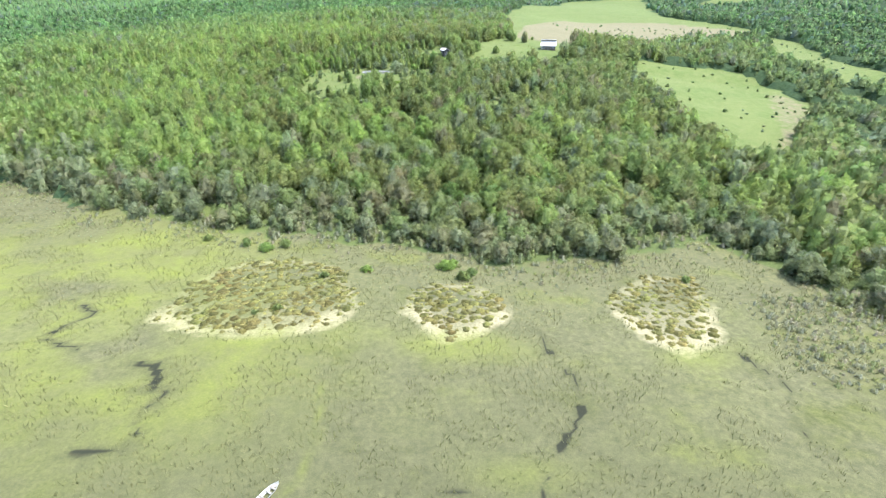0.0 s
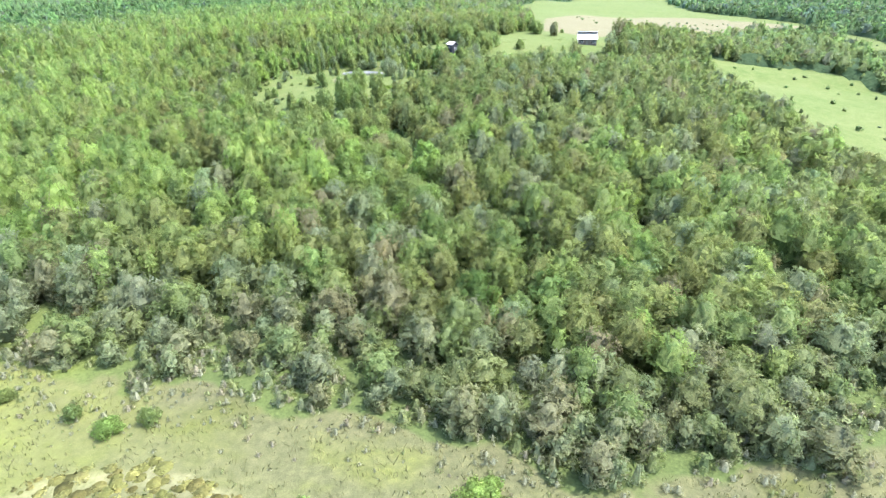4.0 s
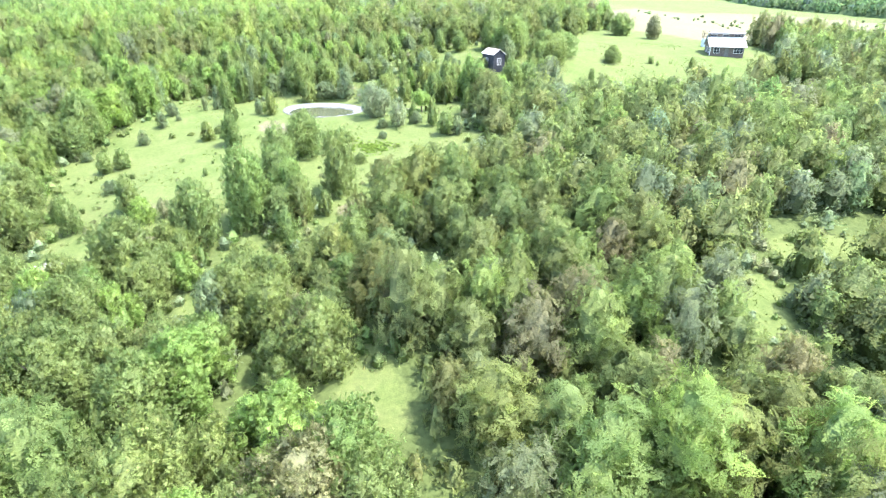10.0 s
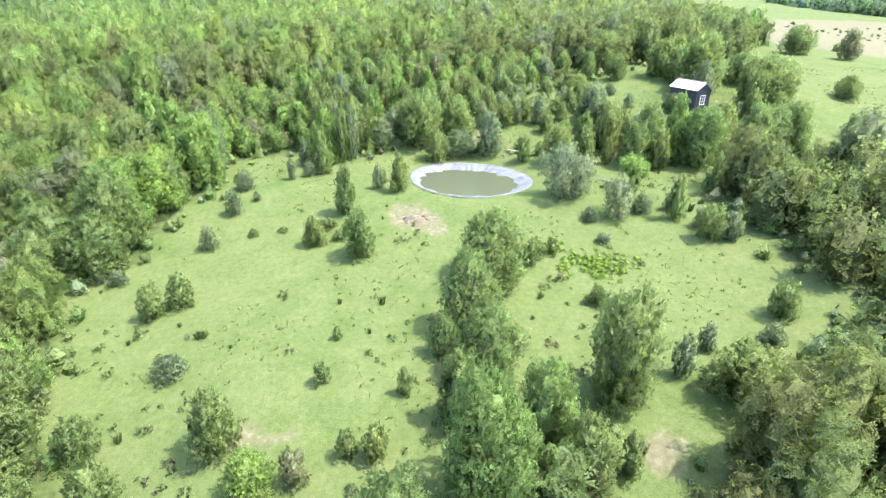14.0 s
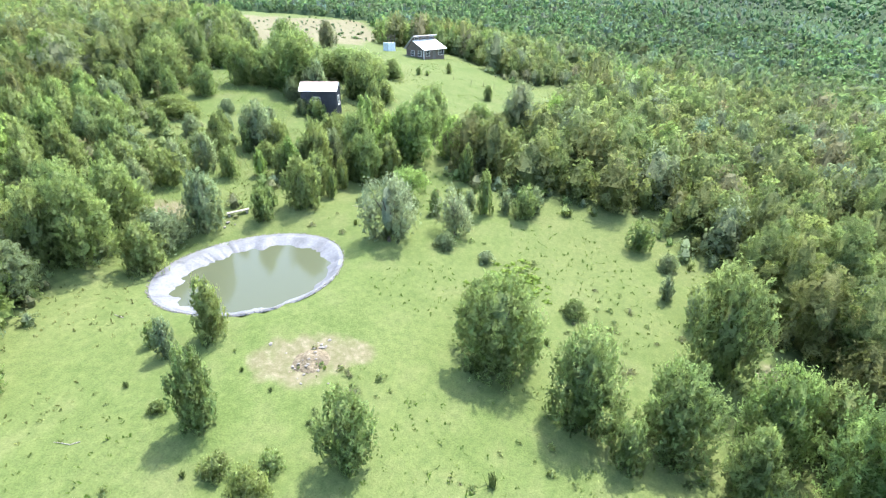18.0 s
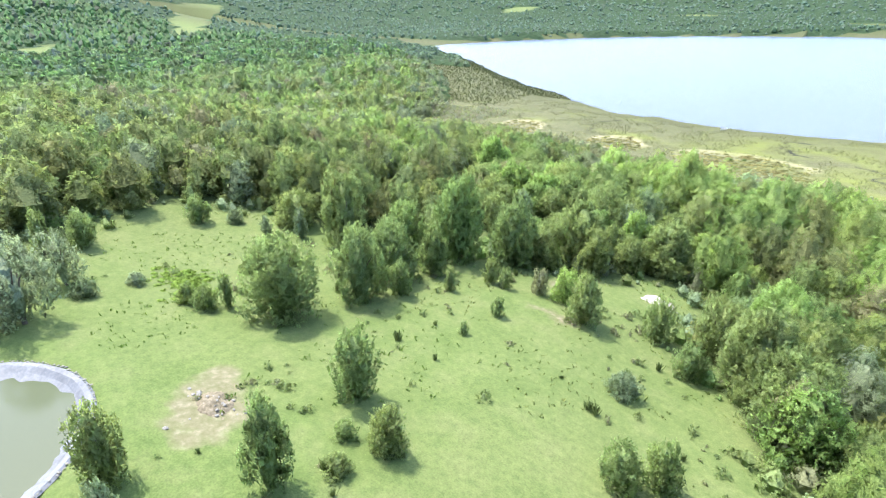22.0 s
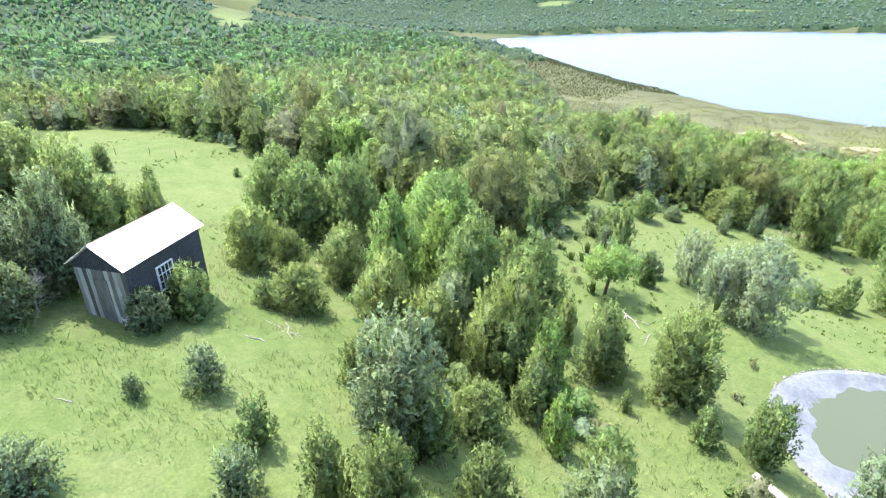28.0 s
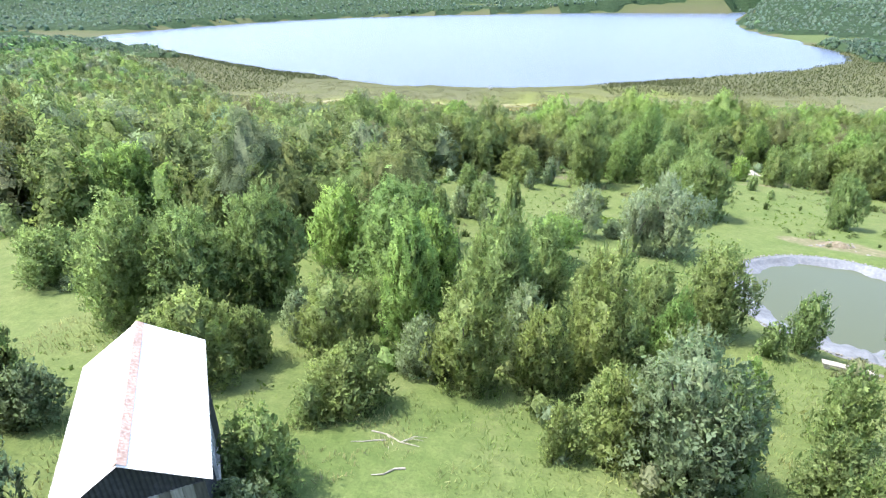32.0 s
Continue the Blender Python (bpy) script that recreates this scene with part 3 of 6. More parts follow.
def quads_mesh(name, quads, colour, mat, solid=None, face=None):
    """Loose quads as one mesh; face: the way each one is lit from, so that a clump shades as one rounded whole."""
    me = bpy.data.meshes.new(name)
    n, k = quads.shape[:2]
    fill_mesh(me, quads.reshape(-1, 3), np.arange(n * k, dtype=np.int32).reshape(n, k))
    tint = me.color_attributes.new("tint", "FLOAT_COLOR", "POINT")
    c = np.concatenate((np.repeat(colour, k, 0), np.ones((n * k, 1))), 1)
    tint.data.foreach_set("color", c.astype(np.float32).ravel())
    me.materials.append(mat)
    if face is not None:
        lit = me.attributes.new("custom_normal", "FLOAT_VECTOR", "POINT")
        lit.data.foreach_set("vector", np.repeat(face, k, 0).astype(np.float32).ravel())
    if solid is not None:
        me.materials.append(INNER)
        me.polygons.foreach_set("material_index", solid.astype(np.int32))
    return me


def three(shape):
    """The same crown in triangles: one for a leaf clump, two for a quad of the inner body."""
    quads, tone, n, face = shape
    leaf, body = quads[:n], quads[n:]
    c = leaf.mean(1)
    a, b = leaf[:, 0] - c, leaf[:, 1] - c
    tri = np.concatenate((np.stack((c + a, c - 0.6 * a + b, c - 0.6 * a - b), 1), body[:, (0, 1, 2)], body[:, (0, 2, 3)]))
    return tri, np.concatenate((tone, tone[n:])), n, np.concatenate((face, face[n:]))


def grove(name, label, category, trees, shapes, mat):
    """One mesh of many trees. trees: rows x, y, z, width, height, turn, colour; shapes: templates."""
    rng = np.random.default_rng(len(trees))
    which = rng.integers(0, len(shapes), len(trees))
    allq, allc, alls, allf = [], [], [], []
    for i, (quads, tone, leaves, face) in enumerate(shapes):
        t = trees[which == i]
        if not len(t):
            continue
        c, s = np.cos(t[:, 5])[:, None, None], np.sin(t[:, 5])[:, None, None]
        q = quads[None]
        wide, tall = t[:, 3][:, None, None], t[:, 4][:, None, None]
        x = (q[..., 0] * c - q[..., 1] * s) * wide + t[:, 0][:, None, None]
        y = (q[..., 0] * s + q[..., 1] * c) * wide + t[:, 1][:, None, None]
        z = q[..., 2] * tall + t[:, 2][:, None, None]
        allq.append(np.stack((x, y, z), -1).reshape(-1, quads.shape[1], 3))
        c, s, f = c[:, 0], s[:, 0], face[None]
        allf.append(np.stack((f[..., 0] * c - f[..., 1] * s, f[..., 0] * s + f[..., 1] * c, f[..., 2] + 0 * c), -1).reshape(-1, 3))
        alls.append(np.tile(np.arange(len(quads)) >= leaves, len(t)))
        allc.append((t[:, 6:9][:, None] * tone[None, :, None]).reshape(-1, 3))
    me = quads_mesh(name, np.concatenate(allq), np.concatenate(allc), mat, np.concatenate(alls), np.concatenate(allf))
    return tagged(new(name, me), label, category, kind="stuff")


HUES = {"olive": (0.24, 0.31, 0.13), "green": (0.225, 0.33, 0.128), "bright": (0.28, 0.41, 0.14), "grey": (0.25, 0.325, 0.2), "brown": (0.265, 0.285, 0.17), "dark": (0.23, 0.315, 0.133), "blue": (0.22, 0.31, 0.165)}
HUE = np.array(list(HUES.values()))
TRACK = np.array([(0, 60), (-3, 110), (-9, 165), (-22, 195), (-58, 228), (-60, 250), (-66, 280), (-50, 298), (-8, 300)], float)


def off_track(x, y):
    d = np.full(x.shape, 1e9)
    for a, b in zip(TRACK, TRACK[1:]):
        e = b - a
        t = np.clip(((x - a[0]) * e[0] + (y - a[1]) * e[1]) / (e @ e), 0, 1)
        d = np.minimum(d, np.hypot(x - a[0] - t * e[0], y - a[1] - t * e[1]))
    return d


def scatter(rng, x0, x1, y0, y1, step):
    gx, gy = np.meshgrid(np.arange(x0, x1, step), np.arange(y0, y1, step))
    x, y = gx.ravel(), gy.ravel()
    return x + rng.uniform(-0.45, 0.45, len(x)) * step, y + rng.uniform(-0.45, 0.45, len(x)) * step


def wooded(x, y, room):
    """True where trees stand, that far from open ground."""
    open_ = np.maximum(pasture(x, y), far_field(x, y))
    wet = np.where(y < 175, marsh(x, y), -99)
    thin = inside(x, y, (-43, 276), (-46, 283), (-42, 290), (-33, 291), (-29, 296), (-22, 300), (-14, 309), (-8, 300), (2, 284), (10, 273), (3, 266), (-12, 268), (-20, 278))
    return (thin < 0) & (open_ < -room) & (wet < -room) & (shore(x, y) < -8) & (pond_r(x, y) > 1.6)


def seen_side(x, y):
    """Leaves out the side that the camera never turns to."""
    first = np.degrees(np.arctan2(x, y + 30))
    late = np.degrees(np.arctan2(x + 60, y - 285))
    return ((np.abs(first) < 45) & (y > 0)) | (late > -56) | (late < -136)


def species(rng, x, y):
    """Colour, height and width of each tree by the part of the wood that it stands in."""
    n = len(x)
    slope = np.clip((214 - y) / 14, 0, 1)                          # below the pasture the fresh green begins sooner
    left = np.clip((-x - 38 + 26 * slope + 14 * vnoise(x, y, 40, 21)) / 30, 0, 1) * np.clip((y - 135) / 40, 0, 1)
    left = left * np.clip(np.maximum(-pasture(x, y) / 25, slope), np.where(y < 247, 0.08, 0.45), 1)                 # fresh green farther from the grass
    patch = vnoise(x, y, 16, 22)
    u = rng.uniform(0, 1, n)
    p = np.stack((0.34 - 0.2 * left - 0.1 * patch, 0.26 + 0.1 * left, 0.05 + 0.46 * left + 0.06 * patch, 0.085 - 0.06 * left + 0 * x, 0.035 - 0.03 * left + 0 * x, 0.08 + 0 * x, 0.02 + 0 * x), 1)
    sober = np.clip((x + 34) / 14, 0, 1) * np.clip((y - 190) / 30, 0, 1) * np.clip((330 - y) / 20, 0, 1)
    p = p + sober[:, None] * np.array((0.2, -0.1, -0.12, 0.02, 0.02, 0.36, 0.02))
    p = np.clip(p, 0.01, 1)
    p = np.cumsum(p / p.sum(1)[:, None], 1)
    kind = (u[:, None] > p).sum(1).clip(0, 6)
    rim = np.clip((wood_edge(x) + 26 - y) / 24, 0, 1)            # low grey scrub at the marsh
    big = np.where(rng.uniform(0, 1, n) < 0.14, rng.uniform(1.2, 1.6, n), 1.0)
    h = rng.uniform(4.2, 8.0, n) * (1 + 0.2 * vnoise(x, y, 25, 23)) * big ** 0.6 + 1.6 * left
    h = h * (1 - 0.3 * np.clip(spot(x, y, -42, 214, 30, 18) / 6, 0, 1))          # lower in front of the pasture
    h = h * (1 - 0.25 * np.clip(spot(x, y, 52, 276, 26, 14) / 6, 0, 1))          # low trees below the house
    h = np.where(kind == 2, h * 1.08, h) * (1 - 0.45 * rim) * np.where(y < 200, 1.08, 1.0)
    swap = rng.uniform(0, 1, n) < rim * 0.85
    kind = np.where(swap, np.where(rng.uniform(0, 1, n) < 0.72, 3, 4), kind)
    w = h * rng.uniform(0.62, 0.98, n) * np.where(kind == 2, 0.85, 1.0) * big ** 0.7
    w = np.minimum(w, 6.0)
    lower = np.clip((207 - y) / 12, 0, 1)                          # broad old crowns on the slope, low young ones behind the pond
    w, h = w * (1 + 0.32 * lower), h * (1 + 0.1 * lower)
    young = (y > 276) & (off_track(x, y) < 17) & (x < -10)
    h, w = np.where(young, np.minimum(h, rng.uniform(3.6, 5.6, n)), h), np.where(young, np.minimum(w, rng.uniform(2.4, 3.8, n)), w)
    col = HUE[kind] * np.array((1.06, 1.0, 0.98)) * rng.uniform(0.65, 0.84, (n, 1)) * (1 + rng.normal(0, 0.035, (n, 3)))
    col *= 1 - sober[:, None] * (1 - np.array((0.93, 0.94, 0.95)))
    col = col * (1 - 0.5 * rim[:, None]) + np.array((0.215, 0.25, 0.15)) * (0.5 * rim * rng.uniform(0.85, 1.15, n))[:, None]
    far_off = np.clip((off_track(x, y)[:, None] - 50) / 260, 0, 1)          # darker with distance, with haze put into the leaf colour as blue
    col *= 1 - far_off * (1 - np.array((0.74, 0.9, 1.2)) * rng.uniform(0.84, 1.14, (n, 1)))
    return col, h, w


rng = np.random.default_rng(7)


def trees_in(x, y, grow=1.0):
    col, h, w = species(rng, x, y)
    z = ground(x, y) - 0.15
    return np.concatenate((np.stack((x, y, z, w * grow, h * grow ** 0.4, rng.uniform(0, 6.28, len(x))), 1), col), 1)


# shrubs between the trunks
x, y = scatter(rng, -150, 150, 60, 420, 3.1)
keep = wooded(x, y, 0.6) & seen_side(x, y) & (off_track(x, y) < 62)
low = trees_in(x[keep], y[keep])
low[:, 4] = np.minimum(low[:, 4] * 0.6, rng.uniform(1.6, 3.4, len(low)))
low[:, 3] = rng.uniform(2.2, 3.6, len(low))
grove("undergrowth", "leafy shrubs that fill the gaps of the wood", "undergrowth", low, [three(crown_shape("shrub", 10 + i, 40, 0.3, 0.8, 2, seg=6)) for i in range(4)], LEAF_MID)

# near wood, down to the scrub at the marsh
x, y = scatter(rng, -222, 190, 0, 420, 3.15)
d = off_track(x, y)
keep = wooded(x, y, 1.0) & seen_side(x, y) & (d < 150) & ((y > 205) | (rng.uniform(0, 1, len(x)) < 0.62))
x, y, d = x[keep], y[keep], d[keep]
low = off_track(x, np.maximum(y, 0)) + np.clip(175 - y, 0, 60) * 0.8     # the camera flies lower beyond the slope
order = np.argsort(low)
SINGLE, CLOSE = order[:220], order[220:1150]
rest = order[1150:]
single_trees = trees_in(x[SINGLE], y[SINGLE])
close = trees_in(x[CLOSE], y[CLOSE])
near = trees_in(x[rest[d[rest] < 85]], y[rest[d[rest] < 85]])
mid = trees_in(x[rest[d[rest] >= 85]], y[rest[d[rest] >= 85]], 1.05)
KIND6 = ("round", "round", "column", "round", "column", "round")
grove("close_wood", "dense mixed evergreen wood with olive and bright green crowns", "wood", close, [three(crown_shape(k, 20 + i, 560, 0.13, 0.54, upright=0.25)) for i, k in enumerate(KIND6)], LEAF)
grove("near_wood", "dense mixed evergreen wood on the slope above the marsh", "wood", near, [three(crown_shape(k, 30 + i, 300, 0.155, 0.7, 3, seg=6, upright=0.2)) for i, k in enumerate(KIND6)], LEAF_MID)
grove("middle_wood", "dense mixed evergreen wood farther down the slope", "wood", mid, [three(crown_shape(k, 50 + i, 100, 0.24, 0.76, 2, seg=5, upright=0.3)) for i, k in enumerate(KIND6)], LEAF_MID)
x, y = scatter(rng, -480, 620, -160, 760, 5.2)
d = off_track(x, y)
keep = wooded(x, y, 1.5) & seen_side(x, y) & (d >= 150) & (d < 470)
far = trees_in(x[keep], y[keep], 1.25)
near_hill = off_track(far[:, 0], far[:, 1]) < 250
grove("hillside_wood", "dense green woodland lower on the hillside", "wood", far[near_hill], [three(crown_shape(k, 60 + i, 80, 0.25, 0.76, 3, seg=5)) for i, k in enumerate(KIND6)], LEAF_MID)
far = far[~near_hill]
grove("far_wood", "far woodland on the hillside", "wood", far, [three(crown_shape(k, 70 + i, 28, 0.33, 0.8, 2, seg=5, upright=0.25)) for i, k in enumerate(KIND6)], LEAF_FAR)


def dome(seed):
    """A plain far crown in triangles: two uneven rings and a top."""
    rng = np.random.default_rng(seed)
    turn = np.arange(5) * 1.2566
    low = np.stack((0.42 * np.cos(turn), 0.42 * np.sin(turn), np.zeros(5)), 1) * rng.uniform(0.8, 1.1, (5, 1))
    high = np.stack((0.3 * np.cos(turn + 0.5), 0.3 * np.sin(turn + 0.5), rng.uniform(0.5, 0.75, 5)), 1) * rng.uniform(0.75, 1.1, (5, 1))
    top = np.array((0.05, 0.0, 1.0))
    tri = []
    for i in range(5):
        j = (i + 1) % 5
        tri += [(low[i], low[j], high[i]), (low[j], high[j], high[i]), (high[i], high[j], top)]
    tri = np.array(tri)
    face = tri.mean(1) - (0, 0, 0.3)
    return tri, rng.uniform(0.93, 1.07, len(tri)), len(tri), face / np.linalg.norm(face, axis=1)[:, None]


def hill_trees(step, lo, hi, grow):
    x, y = scatter(rng, -1500, 1900, -1900, 2200, step)
    d = off_track(x, y)
    ok = (d >= lo) & (d < hi) & seen_side(x, y)
    x, y = x[ok], y[ok]
    ok = wooded(x, y, 3)
    return trees_in(x[ok], y[ok], grow)


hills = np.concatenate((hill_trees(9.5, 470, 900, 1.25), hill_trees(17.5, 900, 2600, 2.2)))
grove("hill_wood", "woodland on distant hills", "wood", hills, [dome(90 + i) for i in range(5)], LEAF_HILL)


def canopy(name, label, xs, ys, lo, hi, lift, lump, mat, shade):
    """The closed roof of far woods as one bumpy sheet, down to the ground at its rims."""
    gx, gy = np.meshgrid(xs, ys)
    gx, gy = gx + 0.3 * (xs[1] - xs[0]) * vnoise(gx, gy, 3, 81), gy + 0.3 * (xs[1] - xs[0]) * vnoise(gx, gy, 3, 82)
    d = off_track(gx, gy)
    ok = wooded(gx, gy, 1.0) & seen_side(gx, gy) & (d > lo) & (d < hi)
    z = ground(gx, gy) + np.where(ok, lift + lump * (vnoise(gx, gy, 9, 83) + 0.7 * vnoise(gx, gy, 5, 84)), -1.5)
    w, h = len(xs), len(ys)
    k = (np.arange(h - 1)[:, None] * w + np.arange(w - 1)).ravel()
    f = np.stack((k, k + 1, k + w + 1, k + w), 1)
    f = f[ok.ravel()[f].any(1)]
    verts = np.stack((gx, gy, z), -1).reshape(-1, 3)
    used, f = np.unique(f, return_inverse=True)
    verts, f = verts[used], f.reshape(-1, 4)
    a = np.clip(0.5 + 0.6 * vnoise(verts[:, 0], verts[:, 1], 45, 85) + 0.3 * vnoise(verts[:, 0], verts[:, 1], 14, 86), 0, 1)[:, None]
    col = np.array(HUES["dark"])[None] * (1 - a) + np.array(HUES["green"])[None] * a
    me = bpy.data.meshes.new(name)
    fill_mesh(me, verts, f.astype(np.int32))
    me.polygons.foreach_set("use_smooth", np.ones(len(f), bool))
    tint = me.color_attributes.new("tint", "FLOAT_COLOR", "POINT")
    # distance haze put into the canopy's tint: less red, more blue
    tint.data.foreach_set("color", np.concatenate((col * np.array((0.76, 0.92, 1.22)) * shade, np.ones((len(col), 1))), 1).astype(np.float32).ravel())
    me.materials.append(mat)
    return tagged(new(name, me), label, "wood", kind="stuff")


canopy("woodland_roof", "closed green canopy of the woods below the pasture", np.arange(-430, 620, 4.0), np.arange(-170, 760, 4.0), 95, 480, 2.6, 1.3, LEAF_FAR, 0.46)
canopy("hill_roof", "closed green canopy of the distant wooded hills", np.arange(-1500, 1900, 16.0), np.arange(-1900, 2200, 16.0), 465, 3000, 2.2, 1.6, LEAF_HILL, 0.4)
x, y = scatter(rng, 90, 300, 150, 520, 5)
keep = (far_field(x, y) > 3) & (rng.uniform(0, 1, len(x)) < 0.15 + 0.3 * (dry(x, y) > 0.3) * (y < 300))
rows_ = trees_in(x[keep], y[keep])
rows_[:, 3], rows_[:, 4] = rng.uniform(1.0, 2.6, len(rows_)), rng.uniform(0.5, 1.6, len(rows_))
grove("field_scrub", "low scrub dotted over the hillside field", "scrub", rows_, [crown_shape("shrub", 95 + i, 14, 0.36, 0.9, 3, seg=5) for i in range(3)], LEAF_FAR)


def part(name, bm, mat, parent, label=""):
    """Links a bmesh as one mesh under a thing or a part."""
    me = bpy.data.meshes.new(name)
    bm.to_mesh(me)
    bm.free()
    me.materials.append(mat)
    ob = new(name, me)
    ob.parent = parent
    return tagged(ob, label)


def thing(name, m, label, category, group="", kind=""):
    """An empty at the base of a thing."""
    ob = new(name)
    ob.matrix_world = m
    ob.empty_display_size = 0.2
    return tagged(ob, label, category, group, kind)


def tube(bm, points, radii, seg=6):
    """A tapered tube through the points."""
    rings = []
    for i, p in enumerate(points):
        p = Vector(p)
        d = (Vector(points[min(i + 1, len(points) - 1)]) - Vector(points[max(i - 1, 0)])).normalized()
        a = d.orthogonal().normalized()
        b = d.cross(a)
        rings.append([bm.verts.new(p + radii[i] * (math.cos(2 * math.pi * j / seg) * a + math.sin(2 * math.pi * j / seg) * b)) for j in range(seg)])
    for r, s in zip(rings, rings[1:]):
        for j in range(seg):
            bm.faces.new((r[j], r[(j + 1) % seg], s[(j + 1) % seg], s[j]))
    bm.faces.new(rings[-1])
    bm.faces.new(rings[0][::-1])


def trunk_mesh(kind, seed):
    """A trunk with limbs, one unit high."""
    rng = np.random.default_rng(seed)
    bm = bmesh.new()
    lean = rng.normal(0, 0.07 if kind == "high" else 0.03, 2)
    top = 0.75 if kind in ("cone", "column") else 0.55
    fork = 0.4 if kind == "high" else 0.3 if kind == "open" else 0.22
    tube(bm, [(0, 0, -0.06), (lean[0], lean[1], fork), (lean[0] * 2, lean[1] * 2, top)], [0.035, 0.026, 0.008])
    for a in np.linspace(0, 6.28, 7 if kind in ("open", "high") else 5)[:-1] + rng.uniform(0, 1):
        r, z = rng.uniform(0.16, 0.3), rng.uniform(0.5, 0.75)
        if kind in ("cone", "column"):
            r *= 0.5
        tube(bm, [(lean[0], lean[1], fork), (r * 0.5 * math.cos(a), r * 0.5 * math.sin(a), fork + (z - fork) * 0.6), (r * math.cos(a), r * math.sin(a), z)], [0.016, 0.011, 0.004], 5)
    me = bpy.data.meshes.new("trunk")
    bm.to_mesh(me)
    bm.free()
    me.materials.append(BARK)
    return me


HUES["pale"] = (0.29, 0.36, 0.245)
CROWNS, TRUNKS = {}, {}


def crown_mesh(kind, hue, size, k):
    """Shared crowns by kind, hue and size, in two forms each."""
    key = (kind, hue, size, k)
    if key not in CROWNS:
        count, leaf = ((520, 0.138), (1350, 0.102), (2900, 0.077), (5200, 0.06))[size]
        if kind in ("open", "high"):
            count, leaf = int(count * 1.2), leaf * 0.85
        twiggy = kind == "wispy" or kind == "shrub" and hue in ("grey", "pale", "olive")
        if twiggy:
            count, leaf = int(count * 1.8), leaf * 1.1
        quads, tone, leaves, face = crown_shape(kind, sum(map(ord, kind + hue)) + 7 * size + k, count, leaf, 0.3 if kind in ("open", "high", "wispy") else 0.45 if twiggy else 0.52, 7, 0.5 if twiggy else 0.85, 0.55, 10)
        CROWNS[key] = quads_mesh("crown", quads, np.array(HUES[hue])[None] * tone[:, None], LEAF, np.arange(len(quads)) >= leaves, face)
    return CROWNS[key]


def tree(kind, hue, x, y, h, w, label, category, group=""):
    size = 0 if w < 2.0 else 1 if w < 3.6 else 2 if w < 5.4 else 3
    k = int(abs(x * 7 + y * 3)) % 2
    name = {"fruit tree": "fruit_tree"}.get(category, category)
    turn = (x * 37 + y * 91) % 360
    top = thing(name, pose(x, y, float(ground(x, y)) - 0.06, 0, 0, turn), label, category, group)
    if (kind, k) not in TRUNKS:
        TRUNKS[kind, k] = trunk_mesh(kind, k + len(kind))
    for part_name, me in (("trunk", TRUNKS[kind, k]), ("crown", crown_mesh(kind, hue, size, k))):
        ob = new(part_name, me)
        ob.parent = top
        ob.scale = (w, w, h)
    return top


def plant(kind, hue, label, category, rows):
    for x, y, h, w in rows:
        tree(kind, hue, x, y, h, w, label, category, label.split()[0] + " " + category + "s of the pasture")


# the trees of the wood that the camera passes nearest
names = list(HUES)
for row in single_trees:
    i = int(np.argmin(((HUE / HUE.sum(1)[:, None] - row[6:9] / row[6:9].sum()) ** 2).sum(1) * 30 + (0.69 * HUE.sum(1) - row[6:9].sum()) ** 2))
    kind = "column" if names[i] == "bright" or row[5] > 4.5 else "round"
    tree(kind, names[i], float(row[0]), float(row[1]), float(row[4]), float(row[3]), {"olive": "olive-green", "green": "mid-green", "bright": "bright yellow-green", "grey": "grey-green", "brown": "brownish half-bare", "dark": "dark green", "blue": "blue-green"}[names[i]] + " tree among others in the wood", "tree", "trees of the wood")

# ---- trees that stand apart ----
plant("column", "bright", "bright lime-green upright young tree", "tree", [(16.1, 260.8, 6.1, 4.9), (-39.5, 289.8, 2.3, 1.2), (-37.1, 290.8, 2.1, 1.4), (-7.4, 278.3, 7.2, 3), (-19, 280.2, 5, 2), (-21, 282.8, 3.1, 1.4), (-52.8, 277.7, 5.3, 2), (-55.1, 275.8, 5.2, 2.1)])
plant("column", "dark", "slim dark green upright young tree", "tree", [(-8.2, 263.7, 4.5, 1.9), (-19.7, 274, 3.5, 1.4), (-48.3, 260.4, 5.4, 2.4), (-36, 233.4, 5.5, 3), (-14, 258.8, 4.9, 1.8)])
plant("column", "grey", "upright grey-green young tree", "tree", [(-20.5, 237.6, 3.6, 1.6), (-9.8, 254.8, 3, 1.9), (-17.8, 240.1, 2.4, 1.4)])
plant("column", "olive", "slim olive-green upright tree", "tree", [(-17.1, 274.7, 3.6, 1.5), (-11.6, 272.2, 4.9, 2.8), (-26, 230, 3.4, 1.7)])
plant("cone", "dark", "dark green conical conifer standing in the grass", "conifer", [(-17.4, 262.8, 2.7, 1.5), (-27.2, 253.6, 1.9, 1.8)])
plant("high", "bright", "small open fruit tree on a bare trunk", "fruit tree", [(-16, 266.5, 3.7, 3.7)])
plant("open", "pale", "old spreading fruit tree with pale silvery leaves", "fruit tree", [(-24.9, 263.5, 6, 5.1), (-22.6, 263.9, 4.6, 2.8), (-19.7, 259.4, 4.6, 3.5)])
plant("round", "bright", "fresh yellow-green tree with a rounded crown", "tree", [(-8, 274, 6.1, 3.9), (-42, 217, 4.2, 3.3), (-67.9, 235.9, 5.5, 5), (-47.9, 228.4, 3.4, 2.9)])
plant("round", "brown", "brownish half-bare tree with a rough crown", "tree", [(44.3, 326, 5.9, 4.6), (-45.5, 229, 2.8, 1.8)])
